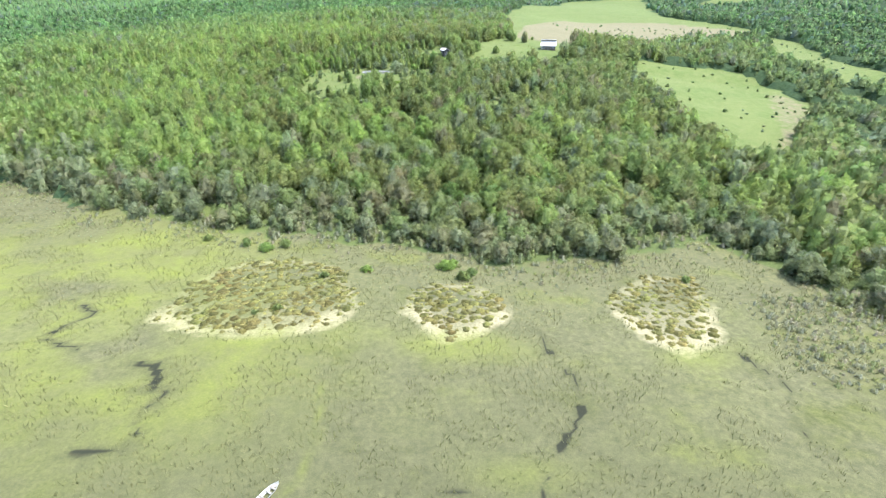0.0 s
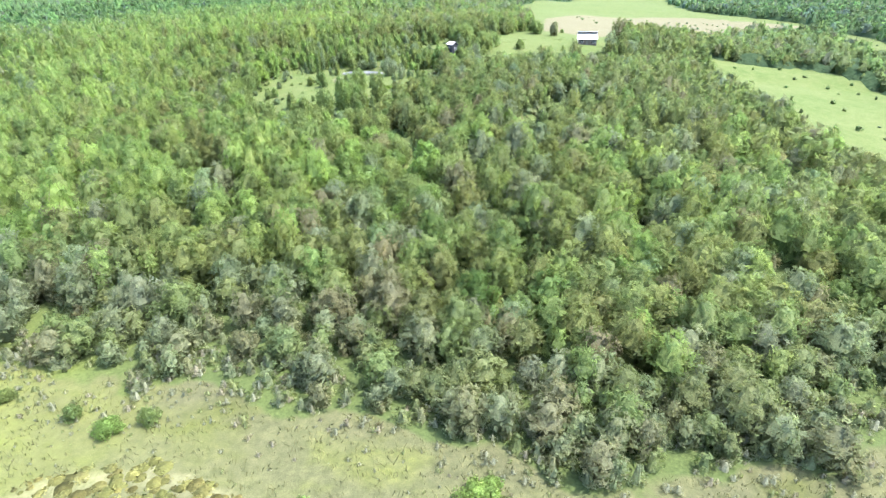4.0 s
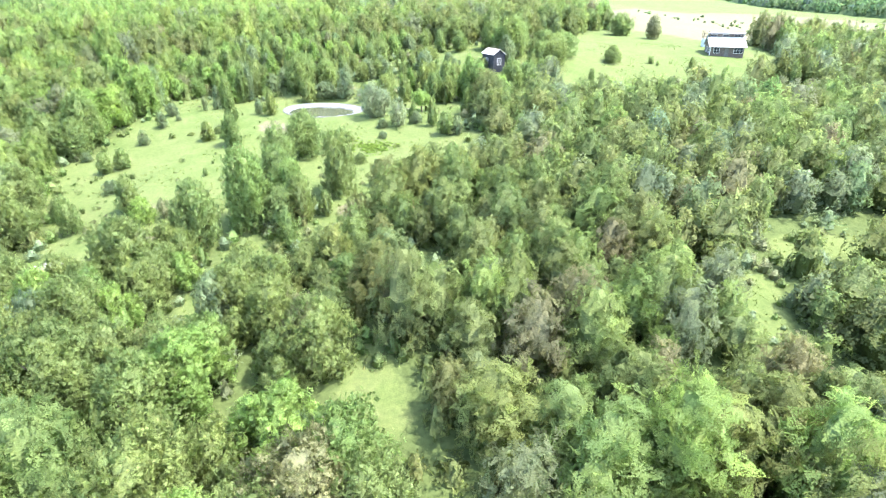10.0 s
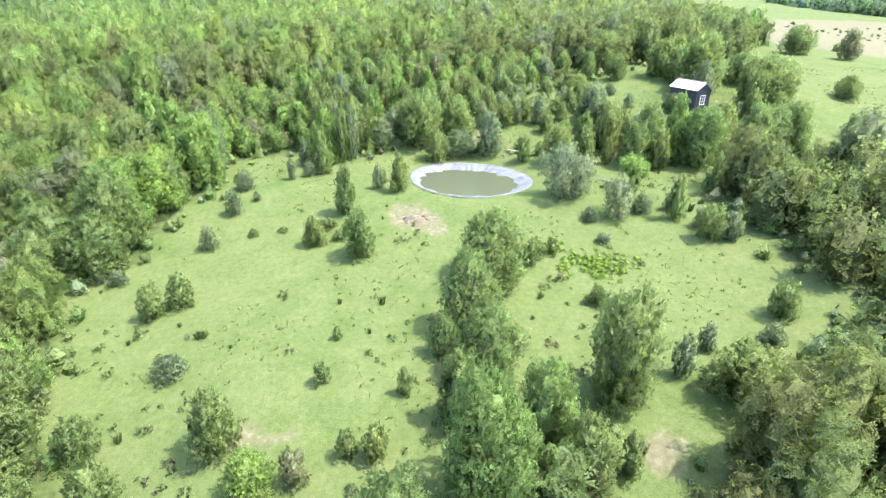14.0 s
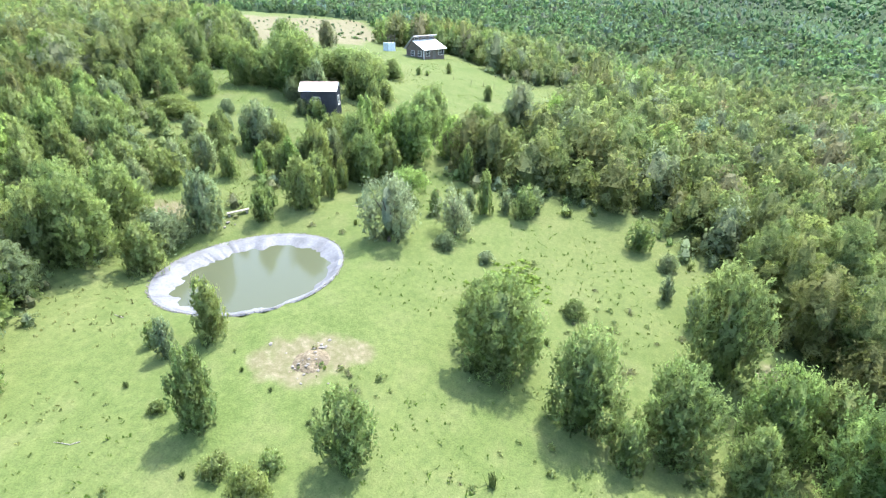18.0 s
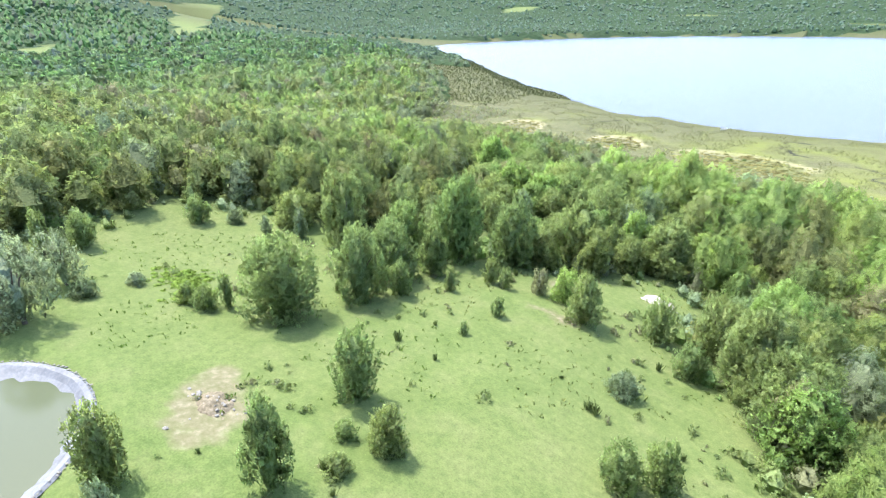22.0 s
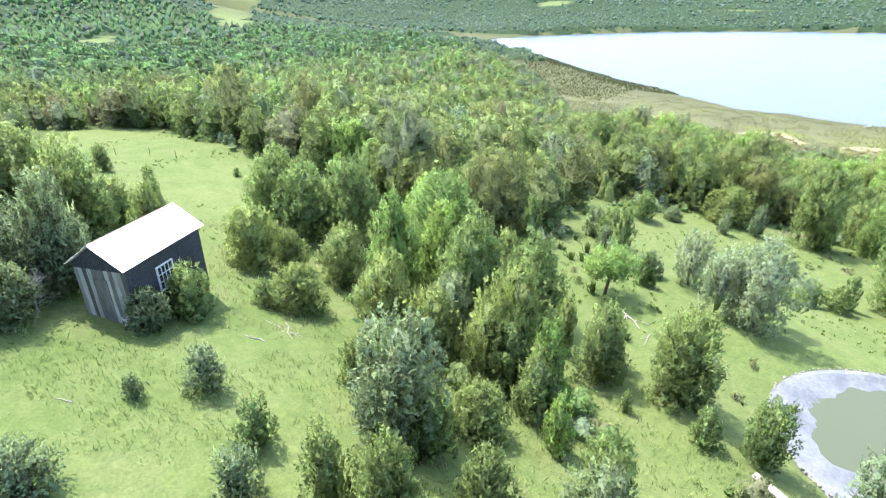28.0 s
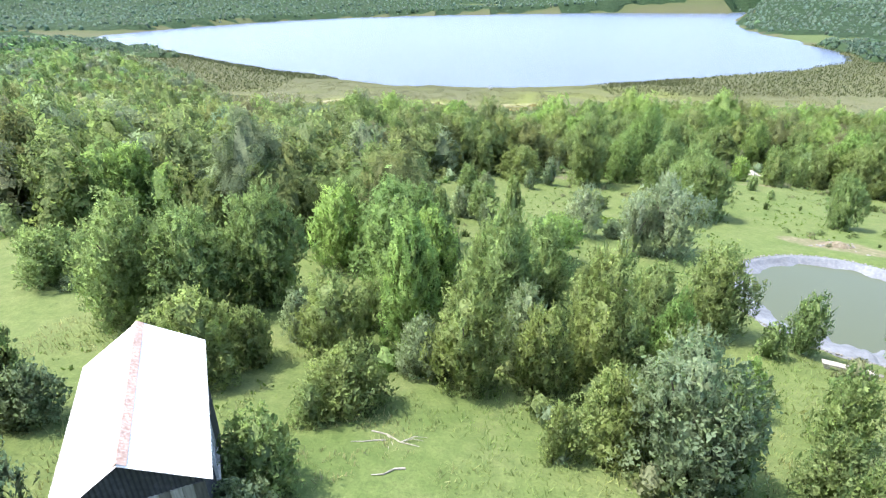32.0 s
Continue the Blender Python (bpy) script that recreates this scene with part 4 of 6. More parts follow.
plant("round", "dark", "dark green evergreen tree with a dense rounded crown", "tree", [(-1.5, 304.5, 6.2, 5.1), (0.3, 301.5, 5.6, 4.9), (10.8, 300.4, 4.8, 6.8), (14.5, 297.6, 5.2, 6.6), (37, 332.3, 5.8, 6.8), (20.9, 334.1, 4.7, 5.6), (4.9, 315.1, 4.9, 4.6), (-71.1, 266.5, 4.5, 3.2), (2.6, 297.4, 8.6, 6.6), (4, 301.8, 7.4, 6.2), (-4, 289, 2.9, 2.5), (8.1, 289.5, 5.4, 4.5), (4, 276.3, 6, 5.2), (14.6, 272.5, 3.5, 4), (0.9, 274.5, 6.6, 4.3), (-11.7, 276.4, 6.9, 4.1), (-14.1, 273.5, 5.6, 3.9), (-18.2, 287.4, 3.2, 1.9), (-27.7, 276.1, 3.6, 2.1), (-23.7, 284.5, 3.5, 2.2), (-40.7, 283.6, 6.7, 4.7), (-41.6, 281, 7.1, 5.3)])
plant("round", "dark", "dark green evergreen tree with a dense rounded crown", "tree", [(-36.6, 283.7, 5.5, 5.1), (-51.6, 275.6, 7.2, 2.2), (-53.9, 273.7, 5.5, 2.3), (-68.2, 263.3, 5.3, 3.6), (-45.6, 252.5, 5, 3.1), (-60.4, 246.7, 3.1, 2.7), (-56.4, 227.6, 4.2, 2.9), (-33.2, 249.2, 6.8, 6), (-35.4, 242.7, 6.9, 4.8), (-11.7, 255.3, 3.6, 2.7), (-10.5, 243.7, 3.2, 2.6), (-34, 237.5, 6, 5), (-37.2, 239.6, 3.5, 2.2), (-62.1, 245.1, 3.3, 2.4), (-60.1, 231.5, 3.3, 2.6), (-70.7, 255.1, 8.7, 5.7), (-39.1, 223.8, 7.5, 4.9)])
plant("round", "green", "full mid-green tree with a broad crown", "tree", [(0.5, 297, 6.3, 4.8), (-6.5, 272.6, 7.1, 6), (-30.8, 231.9, 6.3, 4.5), (-34.5, 227.5, 9.6, 5.7)])
plant("round", "grey", "grey-green bushy tree with a soft rough crown", "tree", [(-24.5, 287, 4.1, 2.5), (2.7, 297.7, 4.1, 4.3), (-4.4, 263.1, 5.3, 4.2), (-16.6, 287.2, 5.4, 3.8), (-45.9, 284.6, 3.5, 2.7), (-50.6, 276.9, 6.9, 2.1), (-12.6, 279.4, 4.6, 2.8)])
plant("round", "olive", "olive-green evergreen tree with a bushy crown", "tree", [(-26.5, 288.4, 3.5, 2.7), (-29.6, 286.5, 3.8, 2.8), (-40.9, 287.6, 3.5, 2.7), (11.2, 291.3, 6.3, 6.7), (10, 286.8, 3.4, 2.9), (0.9, 282.6, 4.2, 3.5), (-14.1, 275.4, 4.5, 2.4), (-13.2, 281.4, 4.6, 2.6), (-23.5, 274.5, 5.1, 3.6), (-19.1, 281.3, 3.8, 2.3), (-39.2, 277.3, 4.5, 3.4), (-43.5, 282.5, 6, 3.6), (-44.4, 286, 3.7, 3.4), (-50.3, 279.6, 5.9, 2.5), (-43, 265.3, 4.5, 2.2), (-19.8, 275.7, 4.6, 2.7), (-16.3, 278.5, 6.7, 3.2), (-9.9, 281.6, 5, 3.3), (-51, 231.3, 4.7, 3.2), (-25.5, 235.3, 8.5, 5), (-17, 235.3, 4.2, 5.3), (-42.7, 230.8, 2.3, 1.4)])
plant("round", "olive", "olive-green evergreen tree with a bushy crown", "tree", [(-41, 230.8, 2.7, 1.8), (-28.8, 229, 5.6, 3.5)])
plant("shrub", "bright", "bright yellow-green leafy shrub", "shrub", [(-36.6, 292.4, 1.5, 1.3), (-17, 286.2, 1.8, 1.4)])
plant("shrub", "dark", "small dark green bush in the pasture", "shrub", [(33.7, 294.8, 1.6, 1.4), (34.9, 293.5, 1, 1), (50.5, 339.4, 1.7, 2.2), (23.6, 270.7, 1.1, 0.9), (-13.9, 291.7, 2.2, 1.6), (-25.4, 277.2, 2.1, 1.5), (-21.9, 277.4, 1.3, 0.7), (-45.3, 268.1, 1.8, 1.2), (-48, 255.5, 1.2, 1.5), (-65.9, 258.8, 1.3, 0.8), (-29.4, 251.5, 3.1, 1.3), (-28.9, 253, 2.2, 2.1), (-45.6, 236.6, 1.9, 1.3), (-45.4, 241.1, 1.2, 0.9), (-67, 253.2, 1, 1.1)])
plant("shrub", "grey", "low twiggy grey-green shrub in the grass", "shrub", [(-32.9, 286.4, 3.7, 2.6), (-29.4, 291.4, 2.7, 3.1), (-27, 295.3, 2.8, 2.7), (-10.1, 291.5, 2.3, 1.7), (-9, 293.7, 1.2, 0.8), (-11.5, 297.8, 1.9, 2.4), (-15.6, 293.4, 2.1, 1.7), (-8, 280.6, 3, 2.3), (-56.3, 274.4, 3.6, 1.7), (-45.6, 266.4, 2.9, 1.5), (-59, 263.4, 1.2, 1), (-54.8, 270.6, 2, 1.6), (-1.9, 278.4, 2.8, 1.7), (-68, 250, 1.6, 1.9), (-22.4, 259, 1.6, 2), (-11.9, 257.3, 2.2, 1.5), (-12.7, 240.7, 1.6, 2), (-61.2, 255, 2.5, 1.9), (-57.3, 238.2, 1.7, 2.6), (-16.8, 260.4, 2, 2.3), (-13.9, 260.6, 2.1, 1.4)])
plant("shrub", "olive", "low spreading olive-green shrub in the grass", "shrub", [(-21, 291.4, 2.2, 3), (25.3, 295.5, 3.5, 4.2), (41.8, 292.2, 2.3, 1.5), (34, 279.7, 2.9, 2), (-33, 295.3, 3, 3), (-5.4, 283.9, 2.8, 3.2), (-4.4, 285.3, 1.7, 1.6), (-17.7, 291.7, 3.5, 1.9), (-19.4, 290.8, 3.7, 2.3), (-21, 287.9, 2.7, 2.1), (-13, 286.5, 2.4, 1.5), (-63, 263.6, 0.8, 0.8), (-48.8, 263, 0.8, 1.1), (-18.2, 284.4, 2.5, 2.9), (-50.3, 254.6, 3.1, 2.2), (-54.3, 257.4, 0.5, 1.3), (-39.7, 235.6, 2.3, 1.1), (-24.3, 246.3, 1.5, 2.2), (-57.3, 256.8, 0.9, 1.2), (-49.7, 257.6, 1.2, 1.7)])
plant("shrub", "pale", "small white-flowering shrub in the grass", "shrub", [(-21.9, 255.2, 1.1, 1.6)])
plant("wispy", "grey", "wispy grey half-bare tree beside the shed", "tree", [(-4.3, 291.1, 2.2, 2), (1.5, 294, 4.6, 4.1), (-1.2, 295.6, 3.3, 2.7), (-61.4, 266.4, 2.3, 2.4), (-56.7, 269.5, 2.8, 1.1), (-60.6, 260.8, 2.9, 1.9)])
plant("wispy", "olive", "thin half-bare young tree in the grass", "tree", [(17.5, 281.6, 3.4, 1.4)])
plant("round", "green", "small round tree alone in the clearing of the wood", "tree", [(-11.2, 184.2, 3.4, 3.0), (-8.9, 184.9, 3.0, 2.2), (-6.9, 186.8, 3.2, 2.2)])
plant("round", "olive", "olive-green evergreen tree with a bushy crown", "tree", [(-3.7, 279.2, 4, 3.3)])
plant("round", "dark", "dark green evergreen tree with a dense rounded crown", "tree", [(-17, 280.2, 4.3, 2.5), (-53.3, 271.6, 3.6, 2.6), (7, 276.8, 6.4, 4.6), (-13.5, 306.1, 4.8, 2.8), (-8.8, 304.8, 4.4, 3.7)])
plant("column", "bright", "bright lime-green upright young tree", "tree", [(-52.9, 275.4, 3.4, 2.2), (-54.4, 274.7, 2.6, 1.9)])
plant("round", "bright", "fresh yellow-green tree with a rounded crown", "tree", [(-1.9, 268.7, 5.3, 4.1)])
plant("shrub", "olive", "low spreading olive-green shrub in the grass", "shrub", [(-43.7, 284.8, 3.1, 1.9), (-16.7, 301.5, 2.5, 6.1)])
plant("shrub", "grey", "low twiggy grey-green shrub in the grass", "shrub", [(-36.2, 279.6, 3.2, 4.9)])
plant("shrub", "olive", "low spreading olive-green shrub in the grass", "shrub", [(-8.3, 279.4, 2.6, 2.7), (-15, 285.9, 3.6, 3), (-0.5, 280.8, 2.9, 2.3), (-4.9, 276.8, 2.7, 1.8)])
plant("round", "olive", "olive-green evergreen tree with a bushy crown", "tree", [(-15.7, 280.3, 5, 2.9)])
plant("shrub", "bright", "bright yellow-green leafy shrub", "shrub", [(1.5, 279.9, 1.8, 1.3)])
plant("shrub", "dark", "small dark green bush in the pasture", "shrub", [(15.6, 271.2, 1.5, 1.4)])
plant("shrub", "grey", "low twiggy grey-green shrub in the grass", "shrub", [(12.9, 273.5, 1, 1.5)])
plant("round", "dark", "dark green evergreen tree with a dense rounded crown", "tree", [(6.9, 274.1, 2.9, 2.3)])
plant("round", "olive", "olive-green evergreen tree with a bushy crown", "tree", [(-27, 297.2, 4.6, 3.4), (-31.8, 289.4, 4.6, 2.6), (-22.1, 297.3, 3.2, 2.4)])
plant("round", "dark", "dark green evergreen tree with a dense rounded crown", "tree", [(-28.8, 295.3, 4.2, 2.7), (-34, 288.7, 4.5, 2.2)])
plant("round", "grey", "grey-green bushy tree with a soft rough crown", "tree", [(-28, 287.2, 4.2, 2.2), (-32.1, 278.7, 5.8, 3.5)])
plant("shrub", "grey", "low twiggy grey-green shrub in the grass", "shrub", [(-29.9, 293.1, 2.6, 2.7), (-19.5, 294.9, 2.5, 2.6)])
plant("shrub", "olive", "low spreading olive-green shrub in the grass", "shrub", [(-29.4, 290.1, 2.5, 2.4), (-27.4, 293.3, 2.4, 2.3)])
plant("shrub", "bright", "bright yellow-green leafy shrub", "shrub", [(-34.2, 290.1, 2.6, 1.4)])
plant("wispy", "grey", "wispy grey half-bare tree beside the shed", "tree", [(1, 292.4, 6.2, 2.7), (4.5, 286.5, 2.4, 2)])
plant("round", "olive", "olive-green evergreen tree with a bushy crown", "tree", [(6.8, 290.5, 5.8, 2.6), (6, 286.2, 4.2, 2.5)])

# ---- pond ----
def stone_mesh(name, seed, mat, flat=0.6):
    rng = np.random.default_rng(seed)
    bm = bmesh.new()
    bmesh.ops.create_icosphere(bm, subdivisions=1, radius=0.5)
    for v in bm.verts:
        v.co *= rng.uniform(0.75, 1.15)
        v.co.z *= flat
    me = bpy.data.meshes.new(name)
    bm.to_mesh(me)
    bm.free()
    me.materials.append(mat)
    return me


LINER = surface("pale grey pond liner", ((0.125, 0.135, 0.155), (0.16, 0.17, 0.19), (0.2, 0.21, 0.225)), 0.9, 0.6, 0.35, 0.03)
WHITE_STONE = surface("white stones", ((0.12, 0.115, 0.1), (0.2, 0.195, 0.18), (0.3, 0.29, 0.27)), 3.0, 0.9)


def rim_point(w, p):
    """The place at angle w and share p of the pond's rim."""
    k = p * (1 + 0.02 * math.sin(2 * w + 1) + 0.02 * math.sin(3 * w))
    a, b = 7.3 * k * math.cos(w), 6.7 * k * math.sin(w)
    c, s = math.cos(-0.45), math.sin(-0.45)
    return POND[0] + a * c - b * s, POND[1] + a * s + b * c


pond = thing("pond", pose(0, 0, 0), "oval farm pond with greenish water in a pale grey liner", "pond")
SEG = 180
bm = bmesh.new()
rings = []
for i, p in enumerate((1.045, 1.02, 0.98, 0.93, 0.87, 0.8, 0.72, 0.62, 0.5, 0.35, 0.18)):
    ring = []
    for j in range(SEG):
        w = 2 * math.pi * j / SEG
        x, y = rim_point(w, p)
        bank = 0.115 * math.sin(w - 0.35 + 0.28) + 0.015                       # the bank lies wider on the far side
        fold = 0.07 * vnoise(w * 6, p * 1.5, 1, 41) + 0.045 * vnoise(w * 17, p * 2, 1, 42)
        depth = max(0.0, 1.0 - (p + bank)) * 2.3 * min(1.0, max(0.0, 1.0 - p) / 0.08)
        z = 25.34 - depth * 1.0 + (fold * 1.6 if 0.3 < p < 1.0 else 0) + (-0.12 if i == 0 else 0)
        ring.append(bm.verts.new((x, y, min(z, 25.38))))
    rings.append(ring)
for r, s in zip(rings, rings[1:]):
    for j in range(SEG):
        bm.faces.new((r[j], r[(j + 1) % SEG], s[(j + 1) % SEG], s[j]))
bm.faces.new(rings[-1])
part("liner", bm, LINER, pond, "pale grey sheet with folds")
bm = bmesh.new()
bm.faces.new([bm.verts.new((*rim_point(2 * math.pi * j / SEG, 1.0), 24.93)) for j in range(SEG)])
part("water", bm, POND_WATER, pond, "still murky green water")
rs = random.Random(4)
stones = [stone_mesh("stone", k, WHITE_STONE) for k in range(4)]
for j in range(190):
    w = 2 * math.pi * (j + rs.uniform(-0.3, 0.3)) / 190
    x, y = rim_point(w, 1.035 + rs.uniform(-0.012, 0.015))
    ob = new("stone", stones[j % 4])
    ob.parent = pond
    k = rs.uniform(0.08, 0.2)
    ob.matrix_world = pose(x, y, 25.33, 0, 0, rs.uniform(0, 360)) @ Matrix.Diagonal((k * 1.3, k, k, 1))

# ---- shed ----
WHITE_SHEET = surface("sun-bleached white corrugated sheet", ((0.72, 0.73, 0.74), (0.8, 0.81, 0.82), (0.85, 0.85, 0.86)), 0.8, 0.42, 0.1, 0.01)
DARK_SHEET = surface("dark grey corrugated sheet", ((0.03, 0.032, 0.04), (0.05, 0.052, 0.062), (0.08, 0.08, 0.09)), 1.2, 0.6, 0.2, 0.01)
RUST = surface("rusty red ridge metal", ((0.3, 0.19, 0.15), (0.44, 0.33, 0.29), (0.66, 0.6, 0.57)), 2.5, 0.75)
BOARD = [surface("weathered board " + n, ((v * 0.6, v * 0.58, v * 0.52), (v, v * 0.97, v * 0.9), (v * 1.25, v * 1.2, v * 1.1)), 1.0, 0.85, 0.4, 0.01, stretch=(3, 3, 0.25)) for n, v in (("dark", 0.1), ("brown", 0.16), ("grey", 0.26), ("pale", 0.4))]
WHITE_PAINT = surface("white window paint", ((0.6, 0.6, 0.58), (0.75, 0.75, 0.73), (0.82, 0.82, 0.8)), 4.0, 0.6)
m_, nt_, b_ = material("window glass", 0.05)
b_.inputs["Base Color"].default_value = (0.03, 0.035, 0.04, 1)
GLASS = m_


def box(bm, x0, x1, y0, y1, z0, z1):
    v = [bm.verts.new(p) for p in ((x0, y0, z0), (x1, y0, z0), (x1, y1, z0), (x0, y1, z0), (x0, y0, z1), (x1, y0, z1), (x1, y1, z1), (x0, y1, z1))]
    for f in ((0, 3, 2, 1), (4, 5, 6, 7), (0, 1, 5, 4), (1, 2, 6, 5), (2, 3, 7, 6), (3, 0, 4, 7)):
        bm.faces.new([v[i] for i in f])


def boxed(name, mat, parent, *size, label=""):
    bm = bmesh.new()
    box(bm, *size)
    return part(name, bm, mat, parent, label)


def corrugated(bm, origin, along, up, length, height, pitch=0.1, deep=0.012, cut=None):
    """A wavy sheet with waves along `along`; cut(s) gives the height at s."""
    o, a, u = Vector(origin), Vector(along).normalized(), Vector(up).normalized()
    n = a.cross(u)
    k = max(2, int(length / pitch * 4))
    low, high = [], []
    for i in range(k + 1):
        s = length * i / k
        w = n * deep * math.sin(2 * math.pi * s / pitch)
        low.append(bm.verts.new(o + a * s + w))
        high.append(bm.verts.new(o + a * s + w + u * (cut(s) if cut else height)))
    for i in range(k):
        bm.faces.new((low[i], low[i + 1], high[i + 1], high[i]))


def window(parent, m, wide, high, cols, rows_):
    """A framed window in the plane x-z, facing -y, with its glazing bars and panes."""
    win = new("window")
    win.parent = parent
    win.matrix_local = m
    t = 0.06
    for name, s in (("frame", (-t, 0, -0.05, 0.03, 0, high)), ("frame", (wide, wide + t, -0.05, 0.03, 0, high)), ("frame", (-t, wide + t, -0.05, 0.03, high, high + t)), ("sill", (-t - 0.03, wide + t + 0.03, -0.09, 0.03, -t, 0))):
        boxed(name, WHITE_PAINT, win, *s)
    for i in range(1, cols):
        boxed("glazing_bar", WHITE_PAINT, win, wide * i / cols - 0.018, wide * i / cols + 0.018, -0.03, 0.01, 0, high)
    for j in range(1, rows_):
        boxed("glazing_bar", WHITE_PAINT, win, 0, wide, -0.034, 0.006, high * j / rows_ - 0.018, high * j / rows_ + 0.018)
    for i in range(cols):
        for j in range(rows_):
            boxed("pane", GLASS, win, wide * i / cols + 0.02, wide * (i + 1) / cols - 0.02, -0.006, 0.0, high * j / rows_ + 0.02, high * (j + 1) / rows_ - 0.02)
    return win


SL, SW, SE, SR = 4.92, 2.75, 3.05, 4.0                    # length, width, eaves, ridge over the base
shed_turn = math.degrees(math.atan2(-4.85, 2.3)) + 90    # local -y is the boarded front, +x the wood's side
shed = thing("shed", pose(-1.77, 289.84, 30.85, 0, 0, shed_turn + 180), "small dark corrugated shed with a white metal roof", "shed")
# local: front gable at -y, back at +y, the wall towards the wood at -x, the pond's at +x
half = SL / 2
for side in (-1, 1):
    bm = bmesh.new()
    corrugated(bm, (side * SW / 2, -half if side > 0 else half, -0.5), (0, 1 if side > 0 else -1, 0), (0, 0, 1), SL, SE + 0.5)
    part("wall", bm, DARK_SHEET, shed)
gable = lambda s: SE + (SR - SE) * (1 - abs(s - SW / 2) / (SW / 2)) - 0.03
bm = bmesh.new()
corrugated(bm, (SW / 2, half, -0.5), (-1, 0, 0), (0, 0, 1), SW, 0, cut=lambda s: gable(s) + 0.5)
part("wall", bm, DARK_SHEET, shed)
bm = bmesh.new()
corrugated(bm, (-SW / 2, -half, SE - 0.32), (1, 0, 0), (0, 0, 1), SW, 0, cut=lambda s: gable(s) - SE + 0.32)
part("gable", bm, DARK_SHEET, shed, "dark corrugated gable sheet")
tones = (2, 3, 0, 3, 1, 1, 1, 3, 1, 3, 2, 0)
bx = -SW / 2
for i, k in enumerate(tones):
    wide = SW / len(tones)
    boxed("board", BOARD[k], shed, bx + 0.006, bx + wide - 0.006, -half - 0.02 - 0.012 * (i % 2), -half + 0.02, -0.4, SE - 0.29)
    bx += wide
boxed("door", BOARD[1], shed, -0.42, 0.3, -half - 0.07, -half - 0.035, -0.3, SE - 0.75, label="grey-brown plank door")
over, eave = 0.22, 0.2
slope = math.hypot(SW / 2 + eave, (SR - SE) * (SW / 2 + eave) / (SW / 2))
for side in (-1, 1):
    for i in range(6):
        bm = bmesh.new()
        seg = (SL + 2 * over) / 6
        top = Vector((0, 0, SR + 0.05))
        down = Vector((side * (SW / 2 + eave), 0, -(SR - SE) * (SW / 2 + eave) / (SW / 2))).normalized()
        y0 = -half - over + i * seg
        corrugated(bm, top + Vector((0, y0 - 0.03, 0.006 * (i % 2))), (0, 1, 0), down, seg + 0.06, slope, 0.11, 0.012)
        part("roof_sheet", bm, WHITE_SHEET, shed)
for i in range(3):
    bm = bmesh.new()
    seg = (SL + 2 * over) / 3
    y0 = -half - over + i * seg
    for side in (-1, 1):
        v = [bm.verts.new(p) for p in ((0, y0, SR + 0.1), (0, y0 + seg + 0.03, SR + 0.1), (side * 0.16, y0 + seg + 0.03, SR - 0.035), (side * 0.16, y0, SR - 0.035))]
        bm.faces.new(v if side > 0 else v[::-1])
    part("ridge_cap", bm, RUST, shed, "rusty red ridge cap")
window(shed, pose(SW / 2 + 0.03, -0.75, 1.0, 0, 0, 90), 0.95, 1.15, 4, 3)
window(shed, pose(0.45, half + 0.03, 1.0, 0, 0, 180), 0.8, 1.2, 2, 3)

# ---- house on the hill ----
SHINGLE = surface("dark weathered shingles", ((0.09, 0.07, 0.06), (0.14, 0.115, 0.1), (0.2, 0.17, 0.15)), 1.5, 0.85, 0.4)
house = thing("house", pose(54.3, 305.0, float(ground(54, 303)) - 0.2, 0, 0, -11), "dark timber cottage with a white roof and a raised clerestory", "house")
HL, HW, HE, HR = 7.4, 5.4, 2.5, 4.5


def prism(bm, section, x0, x1):
    a = [bm.verts.new((x0, y, z)) for y, z in section]
    b = [bm.verts.new((x1, y, z)) for y, z in section]
    bm.faces.new(a[::-1])
    bm.faces.new(b)
    for i in range(len(a)):
        bm.faces.new((a[i], a[(i + 1) % len(a)], b[(i + 1) % len(b)], b[i]))


bm = bmesh.new()
prism(bm, ((-HW / 2, -0.6), (HW / 2, -0.6), (HW / 2, HE), (0.4, HR + 0.5), (0.4, HR - 0.4), (-HW / 2, HE)), -HL / 2, HL / 2)
bmesh.ops.recalc_face_normals(bm, faces=bm.faces)
part("wall", bm, SHINGLE, house)
for i in range(5):
    bm = bmesh.new()
    prism(bm, ((-HW / 2 - 0.5, HE - 0.3), (0.45, HR - 0.38), (0.45, HR - 0.3), (-HW / 2 - 0.5, HE - 0.22)), -HL / 2 - 0.4 + i * (HL + 0.8) / 5, -HL / 2 - 0.4 + (i + 1) * (HL + 0.8) / 5 - 0.01)
    bmesh.ops.recalc_face_normals(bm, faces=bm.faces)
    part("roof_sheet", bm, WHITE_SHEET, house)
bm = bmesh.new()
prism(bm, ((-0.1, HR + 0.62), (0.3, HR + 0.7), (HW / 2 + 0.5, HE - 0.1), (HW / 2 + 0.5, HE - 0.22), (0.3, HR + 0.56), (-0.1, HR + 0.5)), -HL / 2 - 0.4, HL / 2 + 0.4)
bmesh.ops.recalc_face_normals(bm, faces=bm.faces)
part("back_roof", bm, surface("grey roof sheet", ((0.3, 0.32, 0.34), (0.4, 0.42, 0.44), (0.5, 0.52, 0.54)), 1.0, 0.5), house, "grey back roof over the clerestory")
for i in range(3):
    window(house, pose(-3.4 + i * 2.6, 0.36, HR - 0.25, 0, 0, 0), 1.3, 0.5, 2, 1)
window(house, pose(-2.9, -HW / 2 - 0.01, 0.9), 1.2, 1.2, 2, 2)
window(house, pose(1.5, -HW / 2 - 0.01, 0.9), 1.9, 1.2, 3, 2)
